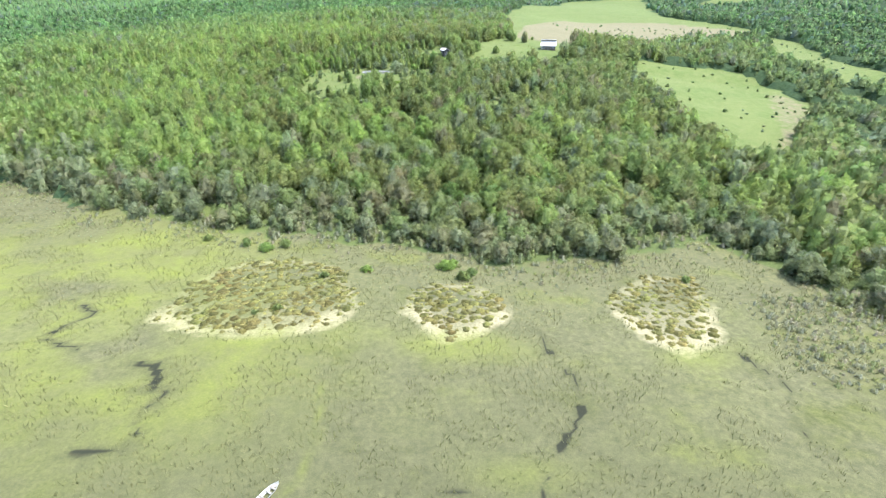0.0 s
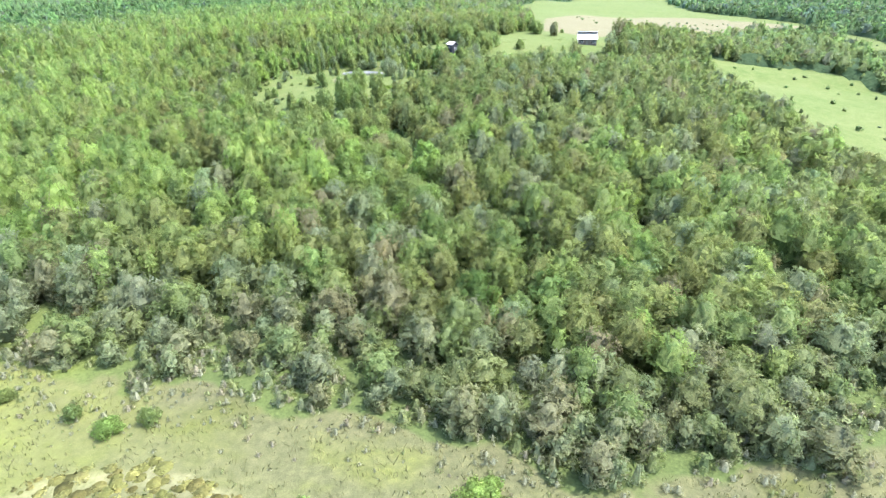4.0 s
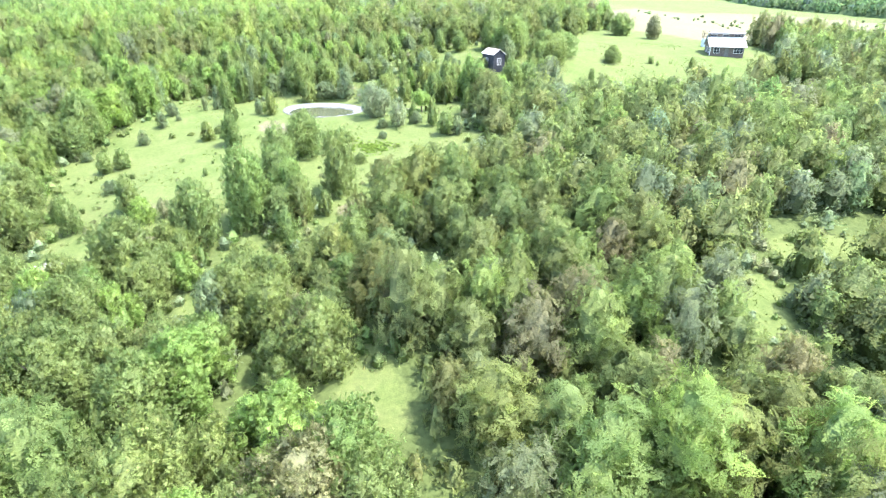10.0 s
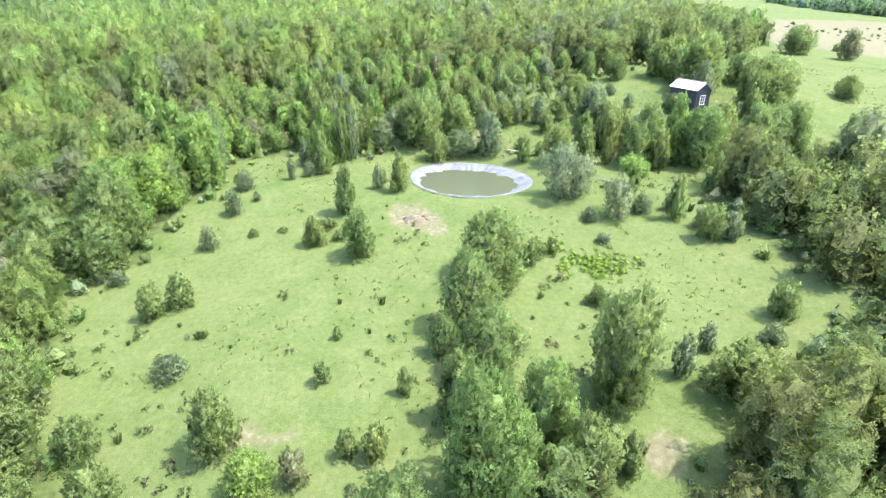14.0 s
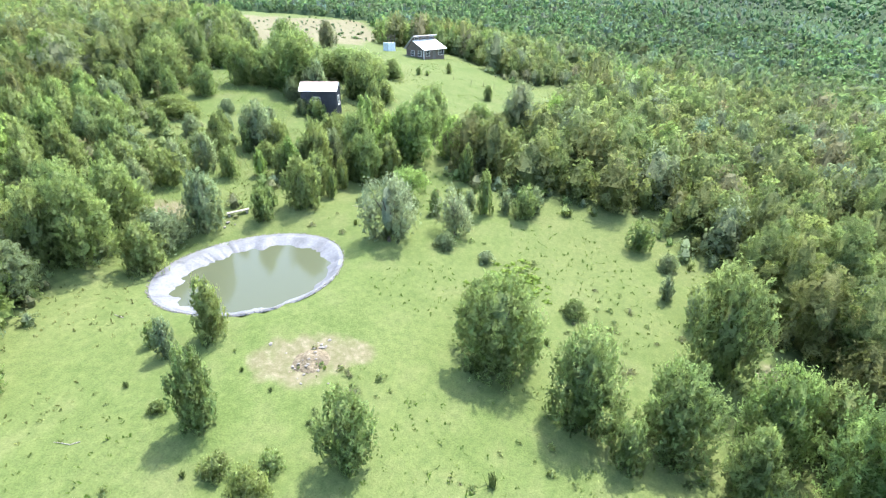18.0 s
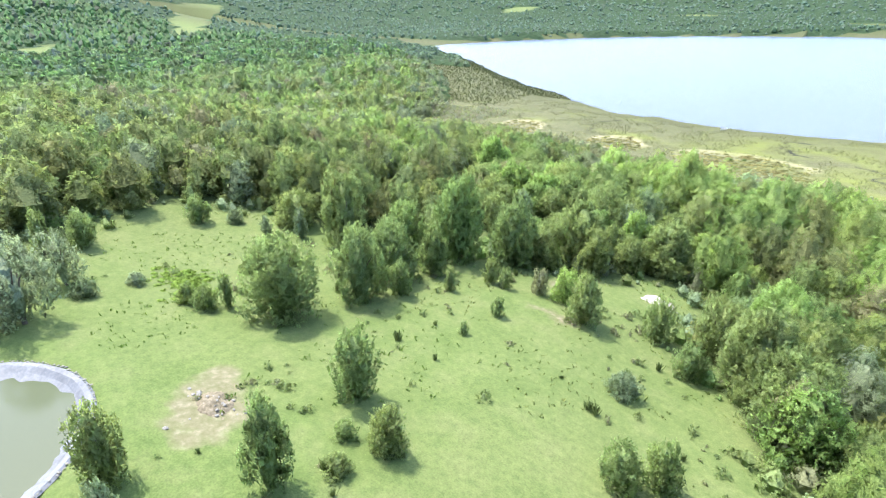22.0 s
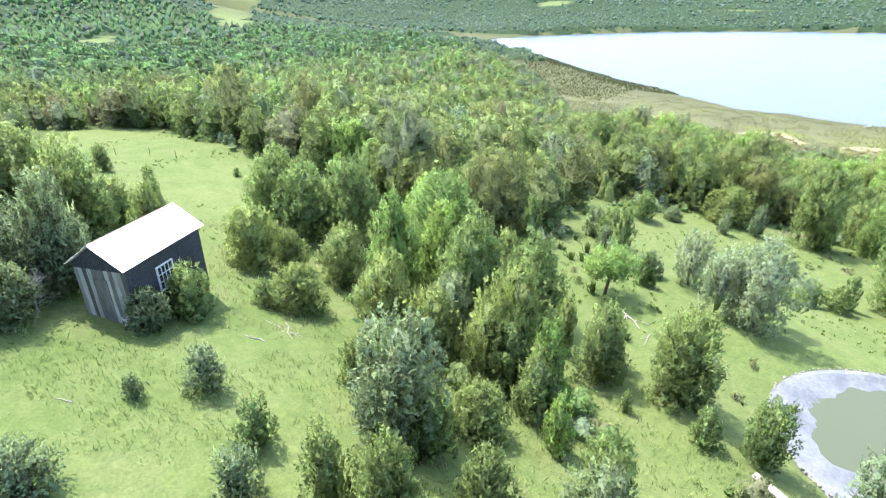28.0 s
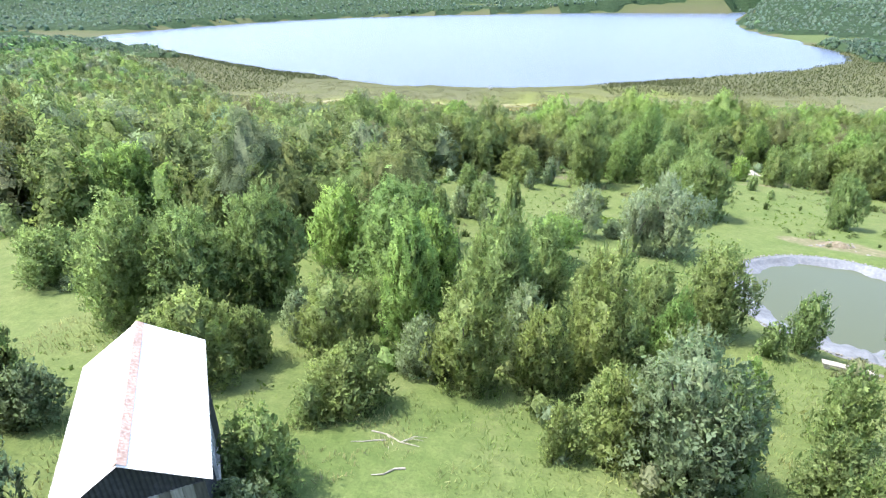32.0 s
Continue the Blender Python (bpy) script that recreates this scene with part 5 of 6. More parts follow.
boxed("door", BOARD[1], house, -0.5, 0.4, -HW / 2 - 0.06, -HW / 2 + 0.02, -0.1, 1.95, label="brown plank door")
window(house, pose(-HL / 2 - 0.01, 1.2, 0.9, 0, 0, -90), 1.0, 1.1, 2, 2)
window(house, pose(-HL / 2 - 0.01, -1.0, 0.9, 0, 0, -90), 1.0, 1.1, 2, 2)
boxed("corner_post", WHITE_PAINT, house, -HL / 2 - 0.05, -HL / 2 + 0.1, -HW / 2 - 0.05, -HW / 2 + 0.1, -0.4, HE - 0.35)

# ---- tank on posts beside the house ----
BLUE = surface("pale blue sheeting", ((0.4, 0.5, 0.58), (0.52, 0.62, 0.7), (0.65, 0.72, 0.78)), 2.0, 0.5)
tank = thing("tank_stand", pose(54.6, 315.4, float(ground(54.6, 315.4)) - 0.1, 0, 0, -15), "pale blue covered tank stand with dark posts above it", "tank stand")
boxed("cover", BLUE, tank, -1.2, 1.2, -0.9, 0.9, 0, 2.0)
for i, (px_, py_) in enumerate(((-1.1, -0.8), (1.1, -0.8), (-1.1, 0.8), (1.1, 0.8), (0, -0.8))):
    bm = bmesh.new()
    tube(bm, [(px_, py_, -0.2), (px_ * 1.02, py_, 2.0), (px_ * (0.98 + 0.1 * (i % 3)), py_, 3.9 - 0.2 * (i % 2))], [0.1, 0.09, 0.07])
    part("post", bm, BARK, tank)
for z in (2.5, 3.2):
    bm = bmesh.new()
    tube(bm, [(-1.15, -0.8, z), (1.15, -0.8, z + 0.35)], [0.06, 0.06])
    part("brace", bm, BARK, tank)

# ---- bench, logs, branches, posts ----
bench = thing("bench", pose(-28.6, 278.4, float(ground(-28.6, 278.4)), 0, 0, -25), "low pale plank bench in the grass beside the pond", "bench")
boxed("seat", PALE_WOOD, bench, -1.1, 1.1, -0.19, 0.19, 0.26, 0.34)
for sx in (-0.85, 0.85):
    boxed("leg", PALE_WOOD, bench, sx - 0.1, sx + 0.1, -0.14, 0.14, -0.1, 0.262)
for i, (x, y, k) in enumerate(((-30.1, 278.2, 0.4), (-30.7, 278.0, 0.3), (-29.8, 277.6, 0.22))):
    ob = new("boulder", stones[i])
    ob.matrix_world = pose(x, y, float(ground(x, y)) + 0.05, 0, 0, 40 * i) @ Matrix.Diagonal((k * 1.4, k, k, 1))
    tagged(ob, "white stone lying in the grass by the bench", "stone", "stones by the bench")


def log(x, y, length, r, turn, label, forks=0):
    rng_ = np.random.default_rng(int(abs(x * 10 + y)))
    g = lambda s, c: float(ground(x + s * math.cos(radians(turn)) - c * math.sin(radians(turn)), y + s * math.sin(radians(turn)) + c * math.cos(radians(turn))))
    top = thing("fallen_branch", pose(x, y, float(ground(x, y)), 0, 0, turn), label, "branch", "fallen branches")
    z0 = float(ground(x, y))
    pts = [(length * s, 0.12 * length * float(rng_.normal(0, 0.5)), 0) for s in (-0.5, -0.2, 0.15, 0.5)]
    bm = bmesh.new()
    tube(bm, [(a, b, g(a, b) - z0 + r * 0.8) for a, b, _ in pts], [r, r * 0.9, r * 0.7, r * 0.4])
    part("stem", bm, PALE_WOOD, top)
    for k in range(forks):
        a, b, _ = pts[1 + k % 2]
        e = (a + length * 0.3, b + (0.22 if k % 2 else -0.22) * length * (1 + 0.3 * k))
        bm = bmesh.new()
        tube(bm, [(a, b, g(a, b) - z0 + r), ((a + e[0]) / 2, (b + e[1]) / 2 + 0.05, g(a, b) - z0 + r * 1.6), (*e, g(*e) - z0 + r * 0.6)], [r * 0.6, r * 0.5, r * 0.25], 5)
        part("twig", bm, PALE_WOOD, top)


log(-7.5, 286.0, 1.9, 0.03, 150, "bleached forked branch lying in the grass", 4)
log(-7.5, 287.9, 1.1, 0.04, 20, "short bleached log lying in the grass")
log(-4.2, 284.1, 0.8, 0.03, 70, "thin pale branch lying in the grass")
log(-20.4, 270.1, 1.6, 0.04, 100, "thin dead limb beside the fruit tree", 1)
log(-18.6, 268.6, 2.4, 0.07, 150, "fallen pale limb in the grass", 3)
log(-52.6, 264.9, 1.3, 0.03, 120, "long white stick lying in the grass")
log(-7.8, 295.6, 0.7, 0.03, 30, "short white stick lying in the grass")
log(-44.4, 273.0, 0.9, 0.035, 95, "short bleached stick lying in the grass")
log(-6.6, 286.3, 1.2, 0.03, 10, "thin grey stick lying in the grass")


def snag(x, y, h, turn):
    """A dead leaning shrub with bare twigs."""
    rng_ = np.random.default_rng(5)
    top = thing("dead_shrub", pose(x, y, float(ground(x, y)), 0, 0, turn), "leaning dead shrub with bare silvery twigs", "dead shrub")
    bm = bmesh.new()
    tube(bm, [(0, 0, -0.1), (0.12, 0, h * 0.35), (0.35, 0.05, h * 0.7), (0.7, 0.1, h)], [0.06, 0.05, 0.035, 0.01])
    part("stem", bm, PALE_WOOD, top)
    for i in range(44):
        s = rng_.uniform(0.2, 0.95)
        o = Vector((0.6 * s * s, 0.1 * s, h * s))
        a = rng_.uniform(0, 6.28)
        d = Vector((math.cos(a), math.sin(a), rng_.uniform(-0.1, 0.7))) * rng_.uniform(0.5, 1.1) * (1.2 - 0.6 * s)
        side = Vector((-d.y, d.x, 0.3)) * 0.35
        bm = bmesh.new()
        tube(bm, [o, o + d * 0.5 + Vector((0, 0, 0.06)), o + d], [0.014, 0.009, 0.003], 4)
        tube(bm, [o + d * 0.45, o + d * 0.7 + side], [0.008, 0.003], 4)
        tube(bm, [o + d * 0.6, o + d * 0.9 - side], [0.008, 0.003], 4)
        part("twig", bm, PALE_WOOD, top)


snag(-0.6, 294.3, 2.0, 200)
for x, y in ((37.4, 288.8), (39.7, 286.0), (42.0, 284.3), (44.0, 282.8), (44.2, 279.2), (42.6, 275.4), (39.6, 272.7), (36.0, 271.2)):
    post = thing("fence_post", pose(x, y, float(ground(x, y)), 2 * math.sin(x), 2 * math.cos(y), 0), "thin weathered wooden fence post in the pasture", "fence post", "fence posts")
    bm = bmesh.new()
    tube(bm, [(0, 0, -0.2), (0, 0, 0.5), (0.01, 0, 0.95)], [0.04, 0.038, 0.035])
    part("stake", bm, BARK, post)

urn = thing("planter", pose(-3.5, 291.75, float(ground(-3.5, 291.75)), 0, 0, 0), "small white footed planter by the shed's corner", "planter")
for name, rows_ in (("foot", ((0.0, 0.13), (0.05, 0.13), (0.08, 0.06), (0.2, 0.06))), ("bowl", ((0.2, 0.06), (0.24, 0.13), (0.36, 0.19), (0.4, 0.21), (0.4, 0.17), (0.3, 0.14)))):
    bm = bmesh.new()
    rr = [[bm.verts.new((r * math.cos(a), r * math.sin(a), z)) for a in np.linspace(0, 2 * math.pi, 15)[:-1]] for z, r in rows_]
    for p, q in zip(rr, rr[1:]):
        for j in range(14):
            bm.faces.new((p[j], p[(j + 1) % 14], q[(j + 1) % 14], q[j]))
    bm.faces.new(rr[-1])
    part(name, bm, WHITE_PAINT, urn)

# ---- boat in the reeds ----
boat = thing("rowing_boat", pose(-23.2, 45.9, 0.28, 0, 0, 60), "small white rowing boat pulled into the marsh", "boat")
bm = bmesh.new()
ribs = []
for s in np.linspace(-1, 1, 9):
    half_w = 0.62 * (1 - max(0.0, s) ** 2.2 * 0.97) * (0.86 if s < -0.9 else 1)
    ribs.append([bm.verts.new((1.75 * s, half_w * c, z + 0.12 * max(0, s) ** 2)) for c, z in ((-1, 0.5), (-0.85, 0.2), (-0.45, 0.02), (0, 0), (0.45, 0.02), (0.85, 0.2), (1, 0.5))])
for p, q in zip(ribs, ribs[1:]):
    for j in range(6):
        bm.faces.new((p[j], p[j + 1], q[j + 1], q[j]))
bm.faces.new(ribs[0])
bmesh.ops.solidify(bm, geom=bm.faces[:], thickness=0.05)
part("hull", bm, WHITE_PAINT, boat)
for s in (-0.9, 0.1, 0.8):
    boxed("thwart", BOARD[2], boat, s - 0.13, s + 0.13, -0.5, 0.5, 0.3, 0.34)

# ---- spoil heaps of the pond ----
def heap(name, x, y, rx, ry, h, mat, label, category):
    rng_ = np.random.default_rng(int(abs(x * y)))
    n = 26
    gx_, gy_ = np.meshgrid(np.linspace(-1.1, 1.1, n), np.linspace(-1.1, 1.1, n))
    r = np.hypot(gx_, gy_) + 0.2 * vnoise(gx_ * 3, gy_ * 3, 1, 51)
    up = np.clip(1 - r, -0.2, 1) * h + 0.12 * h * vnoise(gx_ * 8, gy_ * 8, 1, 52)
    wx, wy = x + gx_ * rx, y + gy_ * ry
    z = ground(wx, wy) + np.where(r > 1, -0.12, up)
    me = bpy.data.meshes.new(name)
    k = (np.arange(n - 1)[:, None] * n + np.arange(n - 1)).ravel()
    fill_mesh(me, np.stack((wx, wy, z), -1).reshape(-1, 3), np.stack((k, k + 1, k + n + 1, k + n), 1))
    me.polygons.foreach_set("use_smooth", np.ones(len(k), bool))
    me.materials.append(mat)
    return tagged(new(name, me), label, category)


SOIL = surface("dry pale soil", ((0.1, 0.085, 0.055), (0.17, 0.145, 0.1), (0.26, 0.235, 0.18)), 0.9, 0.95, 0.8, 0.1)
SAND = surface("pale sand", ((0.25, 0.235, 0.2), (0.36, 0.34, 0.3), (0.45, 0.43, 0.39)), 1.5, 0.95, 0.5, 0.05)
heap("soil_mound", -40.8, 259.1, 1.5, 1.0, 0.45, SOIL, "low mound of dry pale soil with weeds beside the pond", "mound")
rs = random.Random(9)
for j in range(26):
    x, y = rs.gauss(-40.8, 1.3), rs.gauss(259.1, 0.9)
    ob = new("stone", stones[j % 4])
    k = rs.uniform(0.12, 0.32)
    ob.matrix_world = pose(x, y, float(ground(x, y)) + 0.3 * max(0.0, 1 - math.hypot((x + 40.8) / 1.5, y - 259.1)) * 1.3 + 0.02, 0, 0, rs.uniform(0, 360)) @ Matrix.Diagonal((k * 1.2, k, k * 0.8, 1))
    tagged(ob, "pale clod of dry soil on the heap beside the pond", "stone", "clods on the heap")
heap("sand_mound", -54.2, 220.0, 1.9, 1.2, 0.6, SAND, "low mound of pale sand at the wood's edge", "mound")

# ---- rushes, weeds and tussocks ----
RUSH = foliage("rushes", 0.3, 0.7)
MOSS = foliage("moss", 0.0, 0.9, holes=4.0)


def tuft_mesh(seed, blades, spread, hue, lean=0.45):
    rng_ = np.random.default_rng(seed)
    base = rng_.normal(0, spread * 0.35, (blades, 2))
    tip = base + rng_.normal(0, lean * 0.5, (blades, 2)) + base * 0.6
    h = rng_.uniform(0.6, 1.0, blades)
    wide = rng_.normal(0, 1, (blades, 2))
    wide = wide / np.linalg.norm(wide, axis=1)[:, None] * 0.05
    z0 = np.full((blades, 1), -0.05)
    q = np.stack((np.concatenate((base - wide, z0), 1), np.concatenate((base + wide, z0), 1), np.concatenate((tip + wide * 0.5, h[:, None]), 1), np.concatenate((tip - wide * 0.5, h[:, None]), 1)), 1)
    return quads_mesh("tuft", q, np.array(hue)[None] * rng_.uniform(0.7, 1.3, (blades, 1)), RUSH)


RUSHES = [tuft_mesh(60 + k, 46, 0.35, (0.1, 0.135, 0.05), 0.35) for k in range(3)]
rs = random.Random(11)
count = 0
while count < 40:
    x, y = rs.uniform(-70, -6), rs.uniform(214, 280)
    cluster = float(vnoise(x, y, 9, 61)) > 0.1 and (x > -46 or rs.random() < 0.3)
    if not cluster or float(pasture(x, y)) < 1.5 or float(pond_r(x, y)) < 1.2:
        continue
    k = rs.uniform(0.3, 0.8)
    top = thing("rush_clump", pose(x, y, float(ground(x, y)) - 0.02, 0, 0, rs.uniform(0, 360)), "dark green clump of rushes standing in the pasture", "rushes", "rush clumps")
    ob = new("tuft", RUSHES[count % 3])
    ob.parent = top
    ob.scale = (k, k, k * rs.uniform(0.8, 1.3))
    count += 1


def tufts(name, label, category, x, y, height, hue, blades, mat, broad=0.28):
    """Many small tufts in one mesh."""
    rng_ = np.random.default_rng(len(x))
    n = len(x) * blades
    bx_, by_, hh = np.repeat(x, blades), np.repeat(y, blades), np.repeat(height, blades) * rng_.uniform(0.5, 1.1, n)
    spread = np.repeat(height, blades) * 0.5
    bx_, by_ = bx_ + rng_.normal(0, 1, n) * spread, by_ + rng_.normal(0, 1, n) * spread
    z = ground(bx_, by_) - 0.03
    a = rng_.uniform(0, 6.28, n)
    wx, wy = np.cos(a) * hh * broad, np.sin(a) * hh * broad
    lx, ly = rng_.normal(0, 0.4, n) * hh, rng_.normal(0, 0.4, n) * hh
    q = np.stack((np.stack((bx_ - wx, by_ - wy, z), 1), np.stack((bx_ + wx, by_ + wy, z), 1), np.stack((bx_ + lx + wx * 0.6, by_ + ly + wy * 0.6, z + hh), 1), np.stack((bx_ + lx - wx * 0.6, by_ + ly - wy * 0.6, z + hh), 1)), 1)
    c = np.repeat(hue, blades, 0) * rng_.uniform(0.75, 1.25, (n, 1))
    return tagged(new(name, quads_mesh(name, q, c, mat)), label, category, kind="stuff")


rg = np.random.default_rng(21)
x, y = scatter(rg, -76, 60, 205, 318, 0.85)
inpas = pasture(x, y)
patchy = vnoise(x, y, 8, 62) + 0.6 * vnoise(x, y, 2.5, 63)
keep = (inpas > 0.2) & (pond_r(x, y) > 1.12) & (patchy + 0.5 * (inpas < 2.5) > 0.25)
x, y = x[keep], y[keep]
straw = np.clip(vnoise(x, y, 14, 64) + 0.3, 0, 1)[:, None]
hue = np.array((0.135, 0.2, 0.05))[None] * (1 - straw) + np.array((0.19, 0.2, 0.085))[None] * straw
tufts("rough_grass", "uneven tufts of green and straw-coloured pasture grass", "grass", x, y, rg.uniform(0.06, 0.24, len(x)), hue, 5, RUSH)

x, y = scatter(rg, -46, 14, 277, 312, 0.36)
tall = vnoise(x, y, 5, 68) + 0.6 * vnoise(x, y, 1.6, 69)
keep = (pasture(x, y) > 0) & (pond_r(x, y) > 1.2) & (tall > 0.05) & (np.hypot(x + 1.8, y - 289.8) > 3.2)
x, y = x[keep], y[keep]
straw = np.clip(vnoise(x, y, 6, 70) * 1.2 + 0.45, 0, 1)[:, None]
hue = np.array((0.2, 0.275, 0.095))[None] * (1 - straw) + np.array((0.32, 0.31, 0.165))[None] * straw
tufts("meadow_grass", "longer green and straw-coloured grass round the shed", "grass", x, y, rg.uniform(0.1, 0.26, len(x)), hue, 6, RUSH, 0.09)

# brushwood and weeds that nobody could count, round the pasture's edges and between pond and shed
x, y = scatter(rg, -76, 60, 205, 318, 1.7)
inpas = pasture(x, y)
scrub = inside(x, y, (-72, 282), (-66, 302), (-40, 306), (-24, 306), (-14, 290), (-8, 284), (-4, 276), (-10, 273), (-20, 277), (-30, 281), (-50, 281))
keep = ((np.abs(inpas) < 1.6) & (rg.uniform(0, 1, len(x)) < 0.55)) | ((scrub > 0) & (vnoise(x, y, 6, 65) > -0.1) & (rg.uniform(0, 1, len(x)) < 0.6))
keep &= (pond_r(x, y) > 1.35) & (np.hypot(x + 1.8, y - 289.8) > 4.2)
x, y = x[keep], y[keep]
kind = rg.integers(0, 4, len(x))
col = np.array([HUES["olive"], HUES["grey"], HUES["green"], HUES["brown"]])[kind] * rg.uniform(0.8, 1.2, (len(x), 1))
h = rg.uniform(0.5, 1.7, len(x)) * np.where(scrub[keep] > 0, 1.15, 1.0)
rows_ = np.concatenate((np.stack((x, y, ground(x, y) - 0.1, h * rg.uniform(1.0, 1.7, len(x)), h, rg.uniform(0, 6.28, len(x))), 1), col), 1)
grove("brushwood", "low tangled brushwood and weeds along the pasture's edge", "brushwood", rows_, [crown_shape("shrub", 110 + k, 120, 0.15, 0.75, 3, seg=6) for k in range(4)], LEAF)

# ragged weeds and low thorn in the pasture
x, y = scatter(rg, -72, -6, 214, 282, 1.0)
heapy = np.exp(-((x + 40.7) ** 2 + (y - 259.1) ** 2) / 9)
odds = 0.5 * np.clip(vnoise(x, y, 7, 66) + 0.6 * vnoise(x, y, 2.5, 67) - 0.15, 0, 1) * np.where(y < 262, 1, 0.5) + 0.3 * heapy
keep = (pasture(x, y) > 0.8) & (pond_r(x, y) > 1.12) & (rg.uniform(0, 1, len(x)) < odds)
x, y = x[keep], y[keep]
h = rg.uniform(0.15, 0.5, len(x)) * rg.uniform(0.7, 1.5, len(x))
col = np.array((HUES["olive"], HUES["brown"], HUES["dark"]))[rg.integers(0, 3, len(x))] * 0.9
rows_ = np.concatenate((np.stack((x, y, ground(x, y) - 0.04, h * rg.uniform(1.2, 2.6, len(x)), h, rg.uniform(0, 6.28, len(x))), 1), col), 1)
grove("weeds", "ragged low weeds and thorn scattered in the pasture", "weeds", rows_, [crown_shape("shrub", 150 + k, 46, 0.34, 0.45, 2, 0.6, 0.6, 5) for k in range(4)], LEAF)

# bramble patch of fresh green
x, y = rg.normal(-23.2, 1.5, 130), rg.normal(252.2, 1.1, 130)
rows_ = np.concatenate((np.stack((x, y, ground(x, y) - 0.1, rg.uniform(0.8, 1.4, 130), rg.uniform(0.14, 0.26, 130), rg.uniform(0, 6, 130)), 1), np.tile((0.22, 0.33, 0.07), (130, 1))), 1)
grove("fern_patch", "low patch of fresh lime-green ferns in the pasture", "ferns", rows_, [crown_shape("shrub", 120 + k, 90, 0.2, 0.7, 3, seg=6) for k in range(3)], LEAF)

# ---- marsh ----
x, y = scatter(rg, -60, 58, 72, 116, 1.0)
p = peat_in(x, y)
keep = (p > -0.2) & (rg.uniform(0, 1, len(x)) < np.clip(0.42 + p * 0.14 + 0.012 * (y - 90), 0, 0.9)) & (vnoise(x, y, 3.2, 78) + 0.6 * vnoise(x, y, 1.6, 79) > -0.85)
x, y = x[keep], y[keep]
tone = vnoise(x, y, 6, 71)[:, None] * 0.5 + 0.5
col = np.array((0.2, 0.178, 0.07))[None] * tone + np.array((0.19, 0.2, 0.068))[None] * (1 - tone)
w = rg.uniform(1.1, 2.7, len(x))
rows_ = np.concatenate((np.stack((x, y, ground(x, y) - 0.12, w, w * rg.uniform(0.07, 0.13, len(x)), rg.uniform(0, 6.28, len(x))), 1), col * rg.uniform(0.62, 1.3, (len(x), 1)) * (1 + rg.normal(0, 0.025, (len(x), 3)))), 1)
grove("moss_hummocks", "brown and olive moss hummocks with pale gaps on raised bog", "moss", rows_, [crown_shape("shrub", 130 + k, 30, 0.3, 1.08, 3, seg=9) for k in range(4)], MOSS)

x, y = scatter(rg, -150, 110, 44, 165, 1.35)
inm = marsh(x, y)
thick = np.clip(1.25 - inm / 15, 0, 1) * (0.3 + 0.7 * (vnoise(x, y, 9, 72) > -0.2)) + 1.1 * np.clip(inside(x, y, (57, 92), (66, 100), (90, 92), (92, 74), (76, 60), (57, 64), (54, 78)) / 4, 0, 1) + 0.9 * np.clip(inside(x, y, (15, 84), (20, 96), (30, 100), (30, 84), (22, 80)) / 4, 0, 1)
keep = (inm > -7) & (rg.uniform(0, 1, len(x)) < thick * 0.75) & (peat_in(x, y) < 0.5) & (shore(x, y) < -2)
x, y = x[keep], y[keep]
grey = rg.uniform(0, 1, (len(x), 1))
col = np.where(grey < 0.55, np.array((0.31, 0.325, 0.24)), np.where(grey < 0.85, np.array((0.28, 0.32, 0.16)), np.array((0.33, 0.31, 0.24))))
bushy = np.clip(inside(x, y, (57, 92), (66, 100), (90, 92), (92, 74), (76, 60), (57, 64), (54, 78)) / 4, 0, 1)
h = rg.uniform(0.25, 0.85, len(x)) * (1 + 2.2 * bushy) * np.clip(1.7 - inm[keep] / 9, 0.5, 2.4)
rows_ = np.concatenate((np.stack((x, y, ground(x, y) - 0.1, h * rg.uniform(1.1, 1.7, len(x)), h, rg.uniform(0, 6.28, len(x))), 1), col), 1)
grove("marsh_scrub", "low grey-green scrub spreading into the marsh", "scrub", rows_, [crown_shape("shrub", 140 + k, 34, 0.36, 0.55, 2, 0.5, 0.6, 5) for k in range(4)], LEAF)

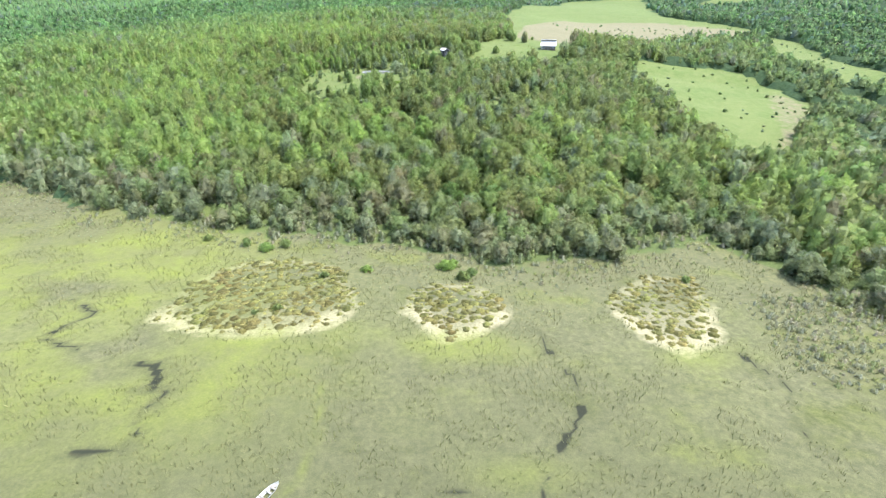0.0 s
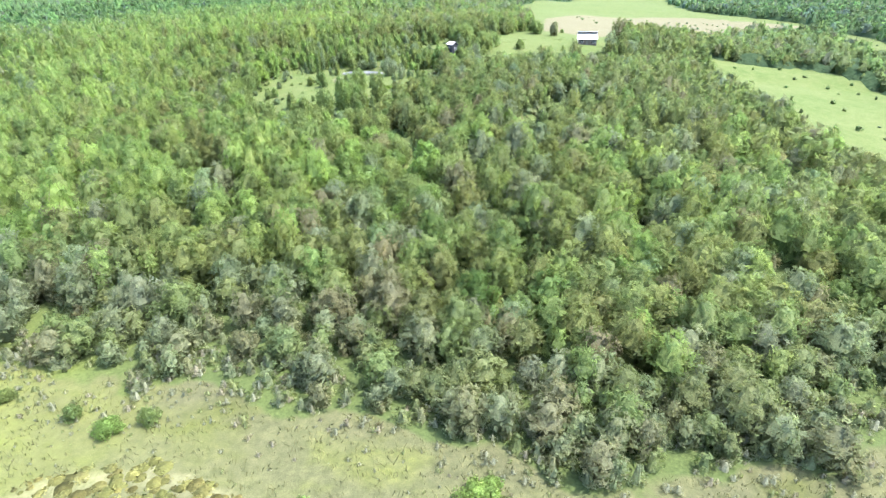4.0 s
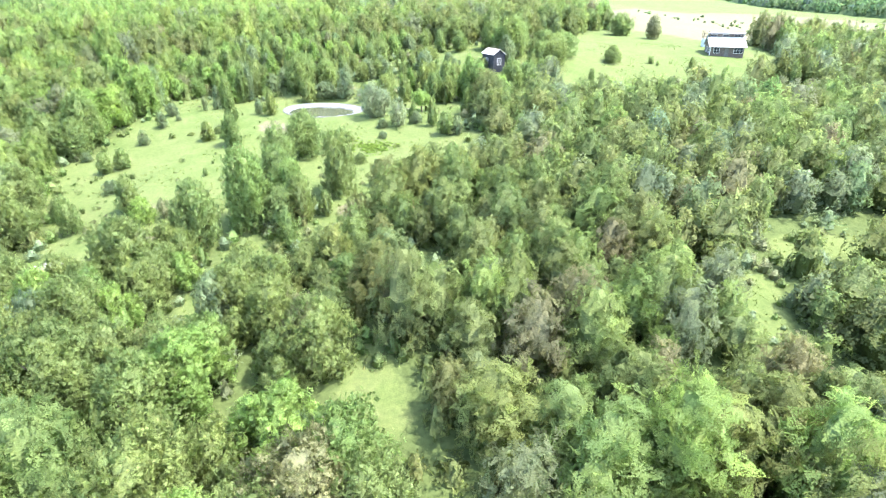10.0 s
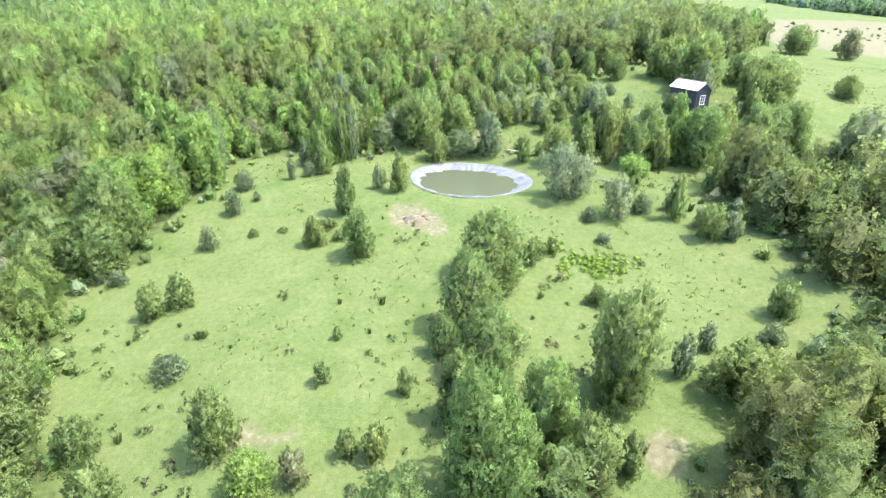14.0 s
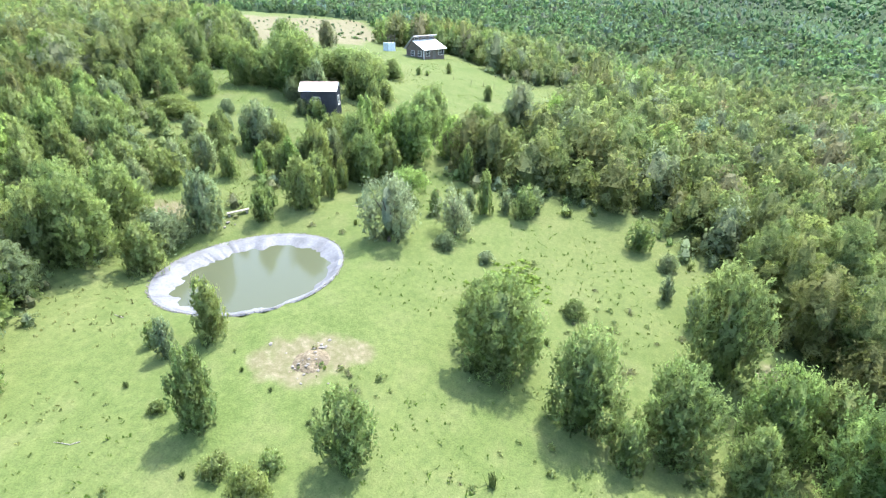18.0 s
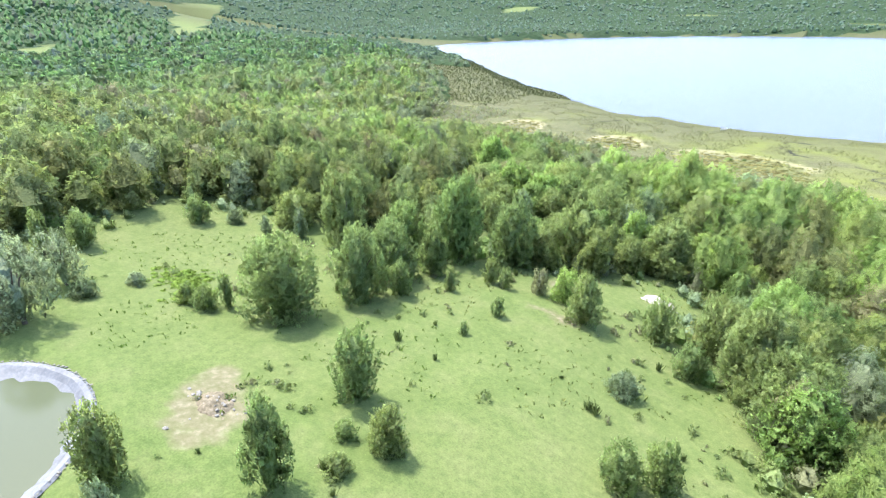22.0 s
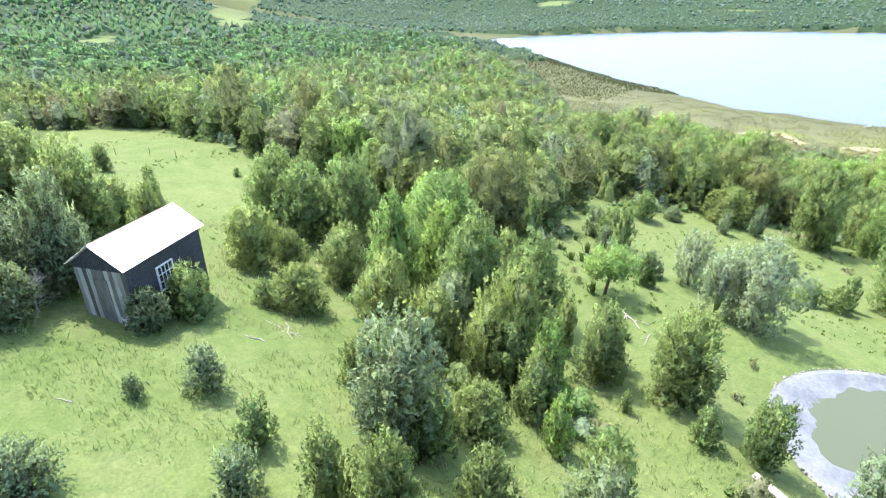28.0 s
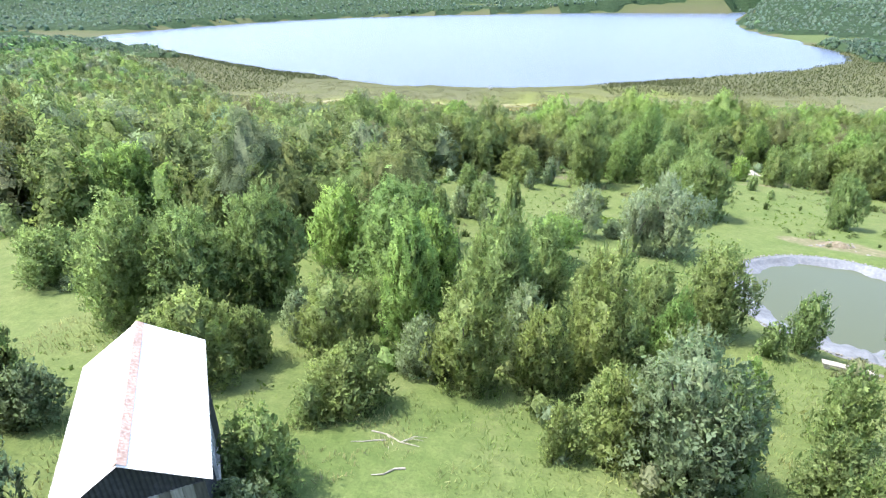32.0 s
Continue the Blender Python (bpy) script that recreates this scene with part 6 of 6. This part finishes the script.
x, y = scatter(rg, -170, 150, 30, 160, 0.95)
inm = marsh(x, y)
keep = (inm > 0) & (shore(x, y) < -1) & (peat_in(x, y) < 0.3) & (vnoise(x, y, 5, 73) + 0.5 * vnoise(x, y, 1.7, 74) > -0.1)
x, y = x[keep], y[keep]
k = np.clip(vnoise(x, y, 12, 75) * 0.5 + 0.5, 0, 1)[:, None]
hue = np.array((0.13, 0.145, 0.065))[None] * k + np.array((0.15, 0.15, 0.085))[None] * (1 - k)
tufts("sedge", "grey-green sedge and reed tufts covering the marsh", "sedge", x, y, rg.uniform(0.25, 0.6, len(x)), hue, 4, RUSH, 0.1)
x, y = scatter(rg, -290, 310, -190, 60, 1.15)
sd = shore(x, y)
keep = ((y < 22) | (np.abs(x) > 80)) & (sd > -11 + 8 * vnoise(x, y, 20, 76)) & (sd < 0.8) & (y > wood_edge(x) - 140)
x, y = x[keep], y[keep]
k = np.clip(vnoise(x, y, 18, 77) * 0.5 + 0.5, 0, 1)[:, None]
hue = np.array((0.075, 0.088, 0.038))[None] * k + np.array((0.1, 0.1, 0.052))[None] * (1 - k)
tufts("reeds", "dark brownish green reed belt along the lake shore", "reeds", x, y, rg.uniform(0.35, 0.7, len(x)), hue, 4, RUSH)
x, y = scatter(rg, -300, 330, -170, 60, 2.1)
keep = (marsh(x, y) > 0) & (shore(x, y) < -1) & ((np.abs(x) > 75) | (y < 22))
x, y = x[keep], y[keep]
hue = np.tile((0.085, 0.098, 0.042), (len(x), 1)) * rg.uniform(0.8, 1.2, (len(x), 1))
tufts("marsh_grass", "tall olive marsh grass along the lake", "grass", x, y, rg.uniform(0.6, 1.1, len(x)), hue, 4, RUSH, 0.2)
for hue_, kind_, rows2 in (("bright", "shrub", ((-1.0, 108.0, 1.9, 4.8), (-19.2, 106.6, 1.3, 3.0), (-45.5, 117.5, 2.0, 3.6), (0.5, 109.5, 1.4, 2.6))), ("olive", "shrub", ((2.7, 102.2, 1.8, 3.2), (-62, 123, 1.5, 2.6), (38.2, 113.5, 1.5, 3.0), (-34.9, 90.2, 0.8, 2.4), (-38.9, 88.4, 0.7, 1.6), (-28.2, 103.5, 1.2, 2.2))), ("dark", "round", ((-51, 119.5, 2.2, 2.4), (51, 101, 1.4, 2.0), (-41, 119, 2.2, 2.6), (4.6, 104.2, 1.6, 2.6)))):
    for x_, y_, h_, w_ in rows2:
        tree(kind_, hue_, x_, y_, h_, w_, "small " + {"bright": "yellow-green", "olive": "olive-green", "dark": "dark green"}[hue_] + " bush growing in the marsh", "shrub", "bushes of the marsh")
